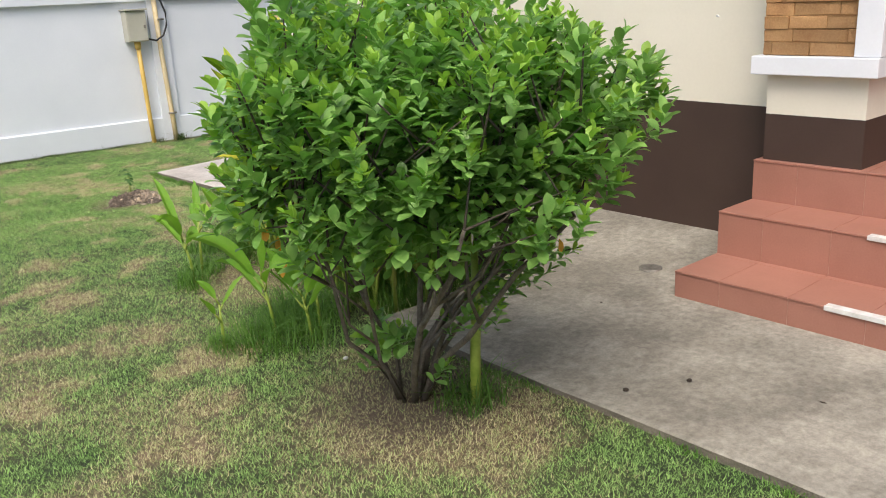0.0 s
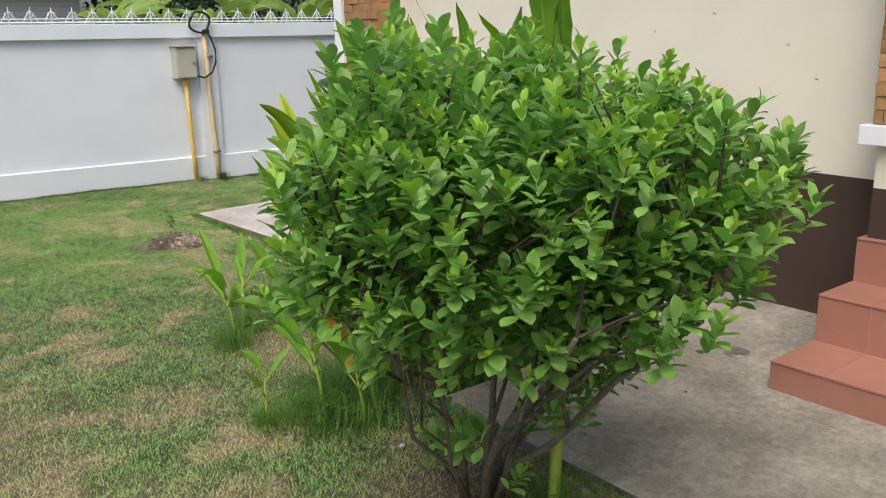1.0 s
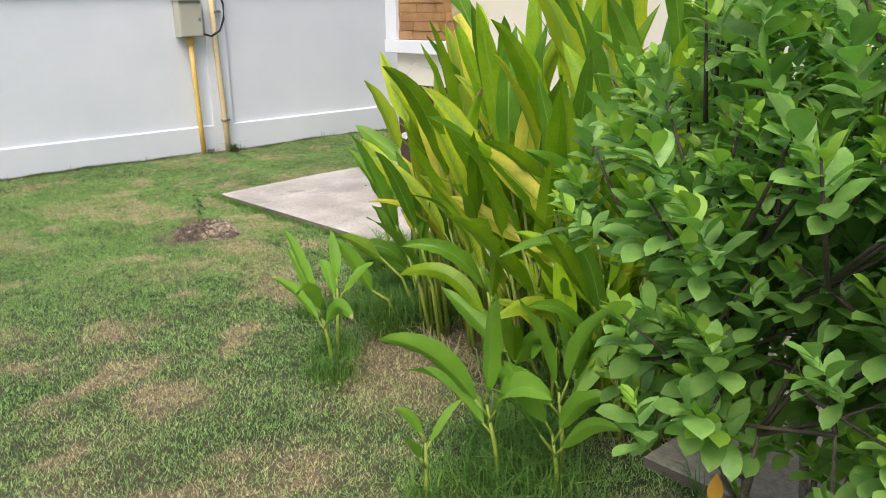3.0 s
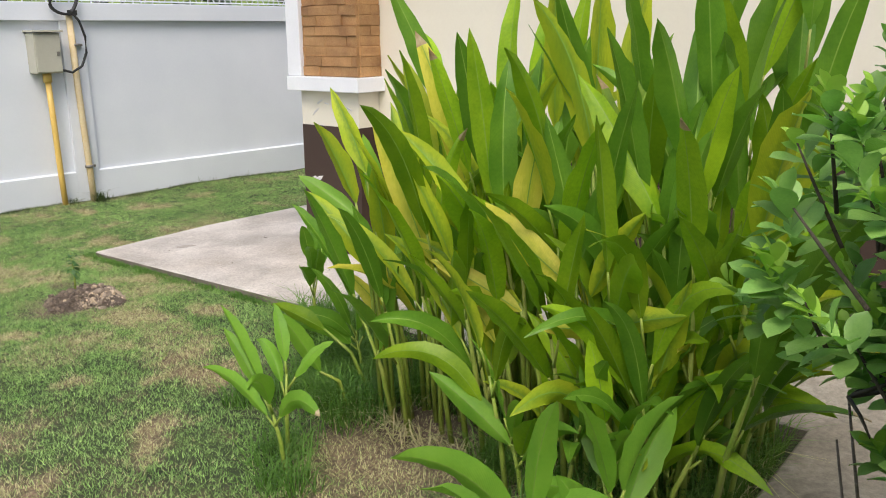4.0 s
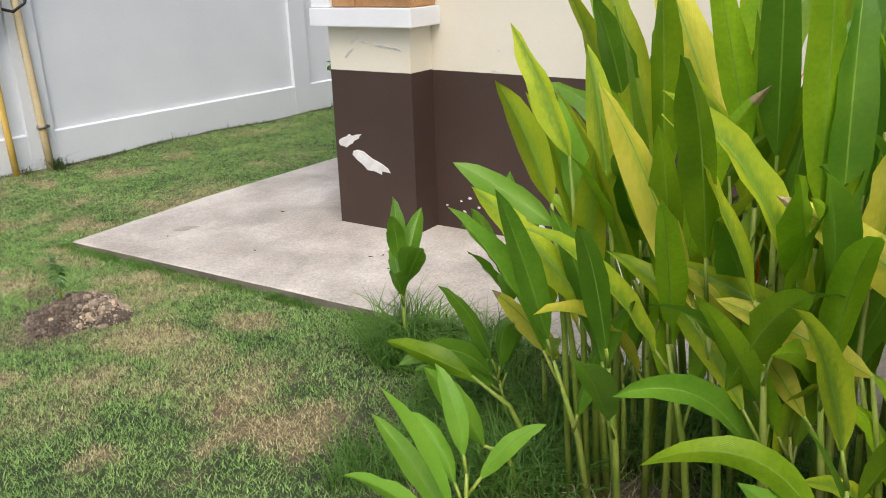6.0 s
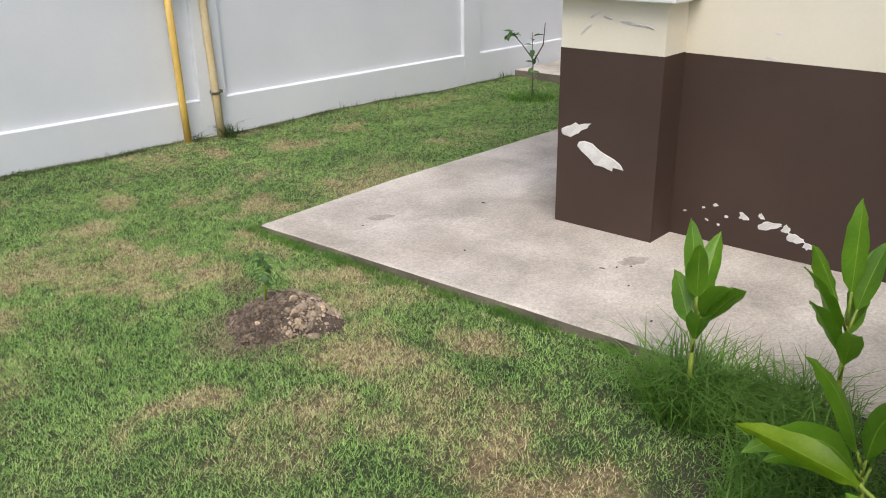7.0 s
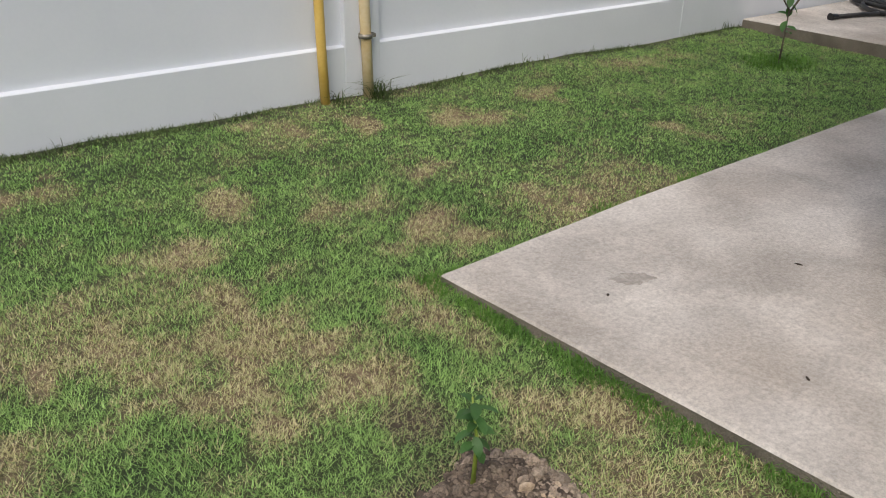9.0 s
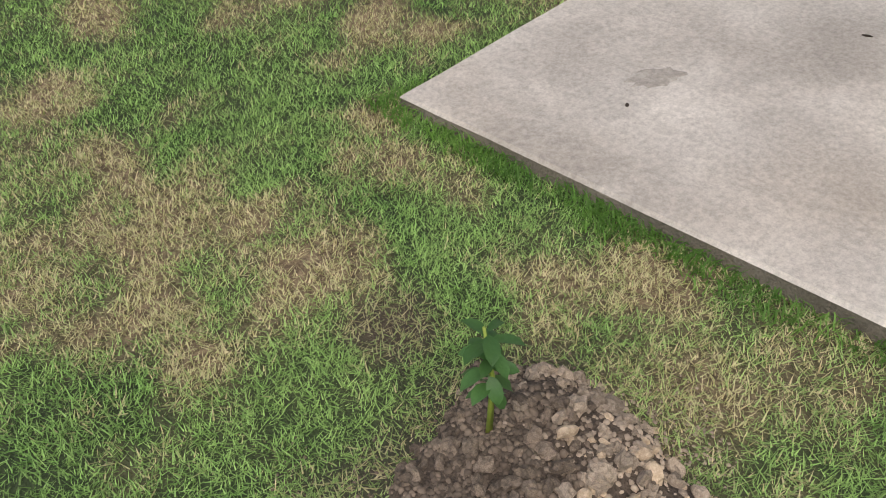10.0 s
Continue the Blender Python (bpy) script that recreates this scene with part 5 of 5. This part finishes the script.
# ---- mound with seedling ----
def rock(seed, rough=0.25):
    """A lumpy stone or clod of about unit radius, rough at two scales."""
    rng = random.Random(seed)
    bm = bmesh.new()
    bmesh.ops.create_icosphere(bm, subdivisions=2, radius=1.0)
    sx = Vector((rng.uniform(0.8, 1.2), rng.uniform(0.7, 1.1), rng.uniform(0.55, 0.85)))
    off = Vector((seed * 3.1, seed * 1.7, 0))
    for v in bm.verts:
        d = v.co.copy()
        r = 1 + 1.3 * rough * noise.noise(d * 1.4 + off) + 0.7 * rough * noise.noise(d * 3.7 + off) + rng.uniform(-0.25, 0.25) * rough
        v.co = Vector((d.x * sx.x, d.y * sx.y, d.z * sx.z)) * r
    for f in bm.faces:
        f.smooth = rough < 0.3
    return bm


def mound():
    rng = random.Random(4)
    t = thing("soil_mound", "small heap of turned brown soil clods with pale stones", "soil mound", (MOUND[0], MOUND[1], -0.015))

    def height(x, y):
        d = math.hypot(x / 0.225, y / 0.20) * (1.06 + 0.35 * noise.noise((x * 7, y * 7, 9)))
        return 0.060 * max(0.0, 1 - d * d) + 0.016 * noise.noise((x * 20, y * 20, 1)) - 0.10 * max(0, d - 0.85 - 0.15 * noise.noise((x * 14, y * 14, 4)))

    bm = bmesh.new()
    bmesh.ops.create_grid(bm, x_segments=44, y_segments=40, size=1)
    for v in bm.verts:
        v.co.x, v.co.y = v.co.x * 0.28, v.co.y * 0.235
        v.co.z = height(v.co.x, v.co.y) + 0.004
    for f in bm.faces:
        f.smooth = True
    part("soil", bm, SOIL, t)
    shapes = {}
    for mat, first, rough in ((CLOD, 0, 0.45), (PALE_CLOD, 20, 0.45), (PEBBLE, 50, 0.32)):
        shapes[mat] = []
        for k in range(8):
            bm = rock(first + k, rough)
            me = bpy.data.meshes.new("stone" if mat is PEBBLE else "clod")
            bm.to_mesh(me)
            bm.free()
            me.materials.append(mat)
            shapes[mat].append(me)

    def drop(name, mat, x, y, s):
        m = Matrix.LocRotScale((x, y, height(x, y) + s * 0.55), Euler([rng.uniform(0, 6.28) for _ in range(3)]), (s,) * 3)
        placed(name, shapes[mat][rng.randrange(8)], t, m=m)

    for k in range(298):
        a, r = rng.uniform(0, 6.28), rng.random() ** 0.6 * 1.02
        x, y = r * 0.225 * math.cos(a), r * 0.20 * math.sin(a)
        dusty = (x - y) * 0.7 + rng.gauss(0, 0.04) > 0.06 or (x + y) * 0.7 > 0.12
        s = (0.005 + 0.010 * rng.random() ** 2) * (1.1 if dusty else 1.0)
        drop("clod", PALE_CLOD if dusty else CLOD, x, y, s)
    for k in range(60):
        x, y = 0.07 + 0.07 * rng.gauss(0, 1), -0.09 + 0.06 * rng.gauss(0, 1)
        drop("stone", PEBBLE, x, y, rng.uniform(0.012, 0.018) if k < 9 else rng.uniform(0.004, 0.009))
    heap = Heap()
    bits = []
    for k in range(5):
        bm = rock(30 + k, 0.25)
        bits.append((np.array([v.co[:] for v in bm.verts]), [tuple(v.index for v in f.verts) for f in bm.faces]))
        bm.free()
    for k in range(8500):
        a, r = rng.uniform(0, 6.28), rng.random() ** 0.6 * 1.35
        x, y, s = r * 0.25 * math.cos(a) - 0.035, r * 0.22 * math.sin(a) + 0.03, rng.uniform(0.0015, 0.0055) * (1.2 if r < 0.9 else 0.7)
        z = max(height(x, y), 0.0)
        v, f = bits[k % 5]
        heap.add(moved(v * s, Matrix.LocRotScale((x, y, z + s * 0.4), Euler([rng.uniform(0, 6.28) for _ in range(3)]), None)), f, 1 if (x - y) * 0.7 + rng.gauss(0, 0.05) > 0.05 else 0)
    placed("crumb", heap.mesh("crumb", (CLOD, PALE_CLOD)), t)["kind"] = "stuff"


mound()


def seedling(name, label, at, tall, leaves, size, mat, seed, stem_mat=STALK, bare_top=False):
    rng = random.Random(seed)
    t = thing(name, label, "seedling", at)
    pts = [(0, 0, -0.02), (0.006, 0.0, tall * 0.5), (0.0, 0.01, tall)]
    part("stem", tube(bmesh.new(), pts, [0.006, 0.004, 0.002], 6), stem_mat, t)
    if bare_top:
        part("twig", tube(bmesh.new(), [(0.004, 0, tall * 0.55), (0.09, -0.03, tall * 0.8), (0.11, -0.03, tall * 1.12)], [0.006, 0.005, 0.003], 6), BARK, t)
        part("branch", tube(bmesh.new(), [(0.004, 0, tall * 0.6), (-0.08, 0.05, tall * 0.85), (-0.15, 0.08, tall * 1.0)], [0.005, 0.004, 0.002], 6), stem_mat, t)
    v, f = leaf_shape(size, size * 0.44, 0.3, 0.6, 5, 0.5, 0.05, seed)
    h = Heap()
    h.add(v, f)
    me = h.mesh("leaf", (mat,))
    for k in range(leaves):
        a, s = k * 2.4, 0.35 + 0.65 * k / leaves
        root = (0.003, 0.005 * s, tall * s)
        if bare_top and k % 2:
            root = (-0.15 + rng.uniform(-0.02, 0.03), 0.08 + rng.uniform(-0.02, 0.02), tall * rng.uniform(0.95, 1.05))
        placed("leaf", me, t, m=aim(root, (math.cos(a), math.sin(a), rng.uniform(-0.7, 0.6)), rng.uniform(-0.4, 0.4), rng.uniform(0.75, 1.15)))


SEED_LEAF = leafy(material("seedling_leaf", (0.055, 0.13, 0.040), (0.10, 0.21, 0.06), 0.45, 20, 200, 0.1, spread=0.2), (0.12, 0.3, 0.05), 0.25)
seedling("seedling", "small green seedling planted in the soil mound", (2.565, 6.435, 0.045), 0.19, 22, 0.047, SEED_LEAF, 3)
seedling("sapling", "thin young sapling with a bare twig in the lawn", (6.25, 7.90, 0.0), 0.50, 20, 0.088, SEED_LEAF, 5, BARK, True)

# ---- litter ----
for i, (x, y, s, z) in enumerate(((1.936, 2.729, 0.013, 0.012), (2.6, 1.6, 0.012, slab_z(2.6, 1.6) + 0.006), (2.40, 1.72, 0.011, slab_z(2.4, 1.72) + 0.006))):
    me = bpy.data.meshes.new("pebble")
    bm = rock(90 + i, 0.15)
    bm.to_mesh(me)
    bm.free()
    me.materials.append(PLASTER if i == 0 else SOIL)
    tagged(placed("pebble", me, m=Matrix.LocRotScale((x, y, z), None, (s, s, s * 0.7))), "small pale pebble on the soil" if i == 0 else "small dark crumb on the concrete", "pebble")
for i, (x, y) in enumerate(((3.62, 5.62), (3.66, 5.58), (3.58, 5.66), (3.50, 5.50), (3.40, 6.2), (3.9, 6.5), (3.3, 5.3), (3.35, 6.75), (2.75, 1.2), (3.0, 2.3))):
    bm = rock(120 + i, 0.3)
    tagged(part("leaf_crumb", bm, SOIL), "dark crumb of leaf litter on the concrete", "litter").matrix_basis = Matrix.LocRotScale((x, y, slab_z(x, y) + 0.002), Euler((0, 0, i)), (0.006 + 0.002 * (i % 3), 0.004, 0.003))
drain = thing("drain_cover", "small round metal drain cover set in the concrete", "drain cover", (3.49, 2.39, 0.063))
part("rim", tube(bmesh.new(), [(0, 0, -0.02), (0, 0, 0.004), (0, 0, 0.006)], [0.055, 0.055, 0.05], 24), STEEL, drain)


# ---- beyond the wall ----
def banana(x, y, tall, seed):
    rng = random.Random(seed)
    t = thing("banana_plant", "banana plant with broad green leaves beyond the wall", "plant", (x, y, 0), group="banana plants")
    part("trunk", tube(bmesh.new(), [(0, 0, -0.1), (0.03, 0, tall * 0.4), (0, 0, tall * 0.62)], [0.13, 0.11, 0.07], 9), STALK, t)
    for k in range(9):
        a = k * 2.4 + rng.uniform(-0.3, 0.3)
        blade(t, (0, 0, tall * rng.uniform(0.5, 0.62)), (math.cos(a) * 0.6, math.sin(a) * 0.6, 1), rng.uniform(0.6, 1.4), tall * rng.uniform(0.35, 0.5), tall * 0.10, FAR_LEAF, rng)


for i, (x, y, tall) in enumerate(((5.0, 14.6, 2.5), (5.7, 13.6, 2.2), (6.4, 14.2, 2.4), (7.2, 13.4, 2.3), (8.2, 14.2, 2.6), (6.0, 15.8, 2.7), (9.4, 13.6, 2.4), (7.7, 15.6, 2.8))):
    banana(x, y, tall, 60 + i)


def far_tree(x, y, tall, radius, seed):
    rng = random.Random(seed)
    t = thing("tree", "dark leafy tree beyond the boundary wall", "tree", (x, y, 0), group="trees beyond the wall")
    bm = tube(bmesh.new(), [(0, 0, -0.1), (0.1, 0, tall * 0.4), (0, 0.1, tall * 0.75)], [0.16, 0.12, 0.05], 8)
    for k in range(7):
        a = k * 0.9
        tube(bm, [(0.05, 0, tall * 0.3), (radius * 0.4 * math.cos(a), radius * 0.4 * math.sin(a), tall * 0.5), (radius * 0.8 * math.cos(a), radius * 0.8 * math.sin(a), tall * rng.uniform(0.5, 0.8))], [0.06, 0.04, 0.01], 6)
    part("trunk", bm, BARK, t)
    heap = Heap()
    v, f = leaf_shape(0.20, 0.09, 0.2, 0.4, 3)
    for k in range(2600):
        d = Vector((rng.gauss(0, 1), rng.gauss(0, 1), rng.gauss(0, 1))).normalized() * rng.random() ** 0.35
        lump = 1 + 0.35 * noise.noise(d * 2.5 + Vector((seed, 0, 0)))
        at = Vector((d.x * radius * lump, d.y * radius * lump, tall * 0.58 + d.z * tall * 0.42 * lump))
        heap.add(moved(v, aim(at, (rng.uniform(-1, 1), rng.uniform(-1, 1), rng.uniform(-0.8, 0.4)), rng.uniform(-1, 1))), f)
    placed("crown", heap.mesh("crown", (DARK_LEAF,)), t)["kind"] = "stuff"


for i, (x, y, tall, r) in enumerate(((8.2, 20.5, 4.6, 2.0), (9.5, 18.0, 5.0, 2.2), (12.5, 18.0, 4.8, 2.3), (16.0, 16.0, 5.0, 2.4), (11.0, 14.8, 3.4, 1.5))):
    far_tree(x, y, tall, r, 70 + i)

near_house = thing("neighbour_house", "neighbouring house with grey-white siding and a grey roof", "house", (2.25, 21.0, 0))
part("wall", boxed(-6.0, 4.2, 0, 6, -0.1, 2.545), SIDING, near_house)
for k in range(22):
    part("siding_board", boxed(-6.0, 4.2, -0.02, -0.002, 0.2 + k * 0.105, 0.2 + k * 0.105 + 0.095, bevel=0.004), SIDING, near_house)
part("roof", boxed(-6.8, 5.3, -0.7, 7.0, 2.55, 2.66, bevel=0.02), ROOF, near_house)
part("roof", boxed(-6.0, 4.2, 0.0, 6.2, 2.67, 3.5, bevel=0.3), ROOF, near_house)
w = part("window", boxed(4.25, 4.28, 1.0, 2.2, 1.1, 2.1), TRIM, near_house)
part("pane", boxed(4.281, 4.29, 1.06, 2.14, 1.16, 2.04), GLASS, w)
# plain wall behind the camera that closes the garden
part_wall = banded("wall_south", -3.2, 4.1, -3.2, -3.05, -0.1, 1.7, "white garden wall")
part_wall.data.materials[0], part_wall.data.materials[1] = WHITE, WHITE
part_wall = banded("wall_garden_west", -3.35, -3.2, -3.2, 9.45, -0.1, 1.58, "white garden wall")
part_wall.data.materials[0], part_wall.data.materials[1] = WHITE, WHITE
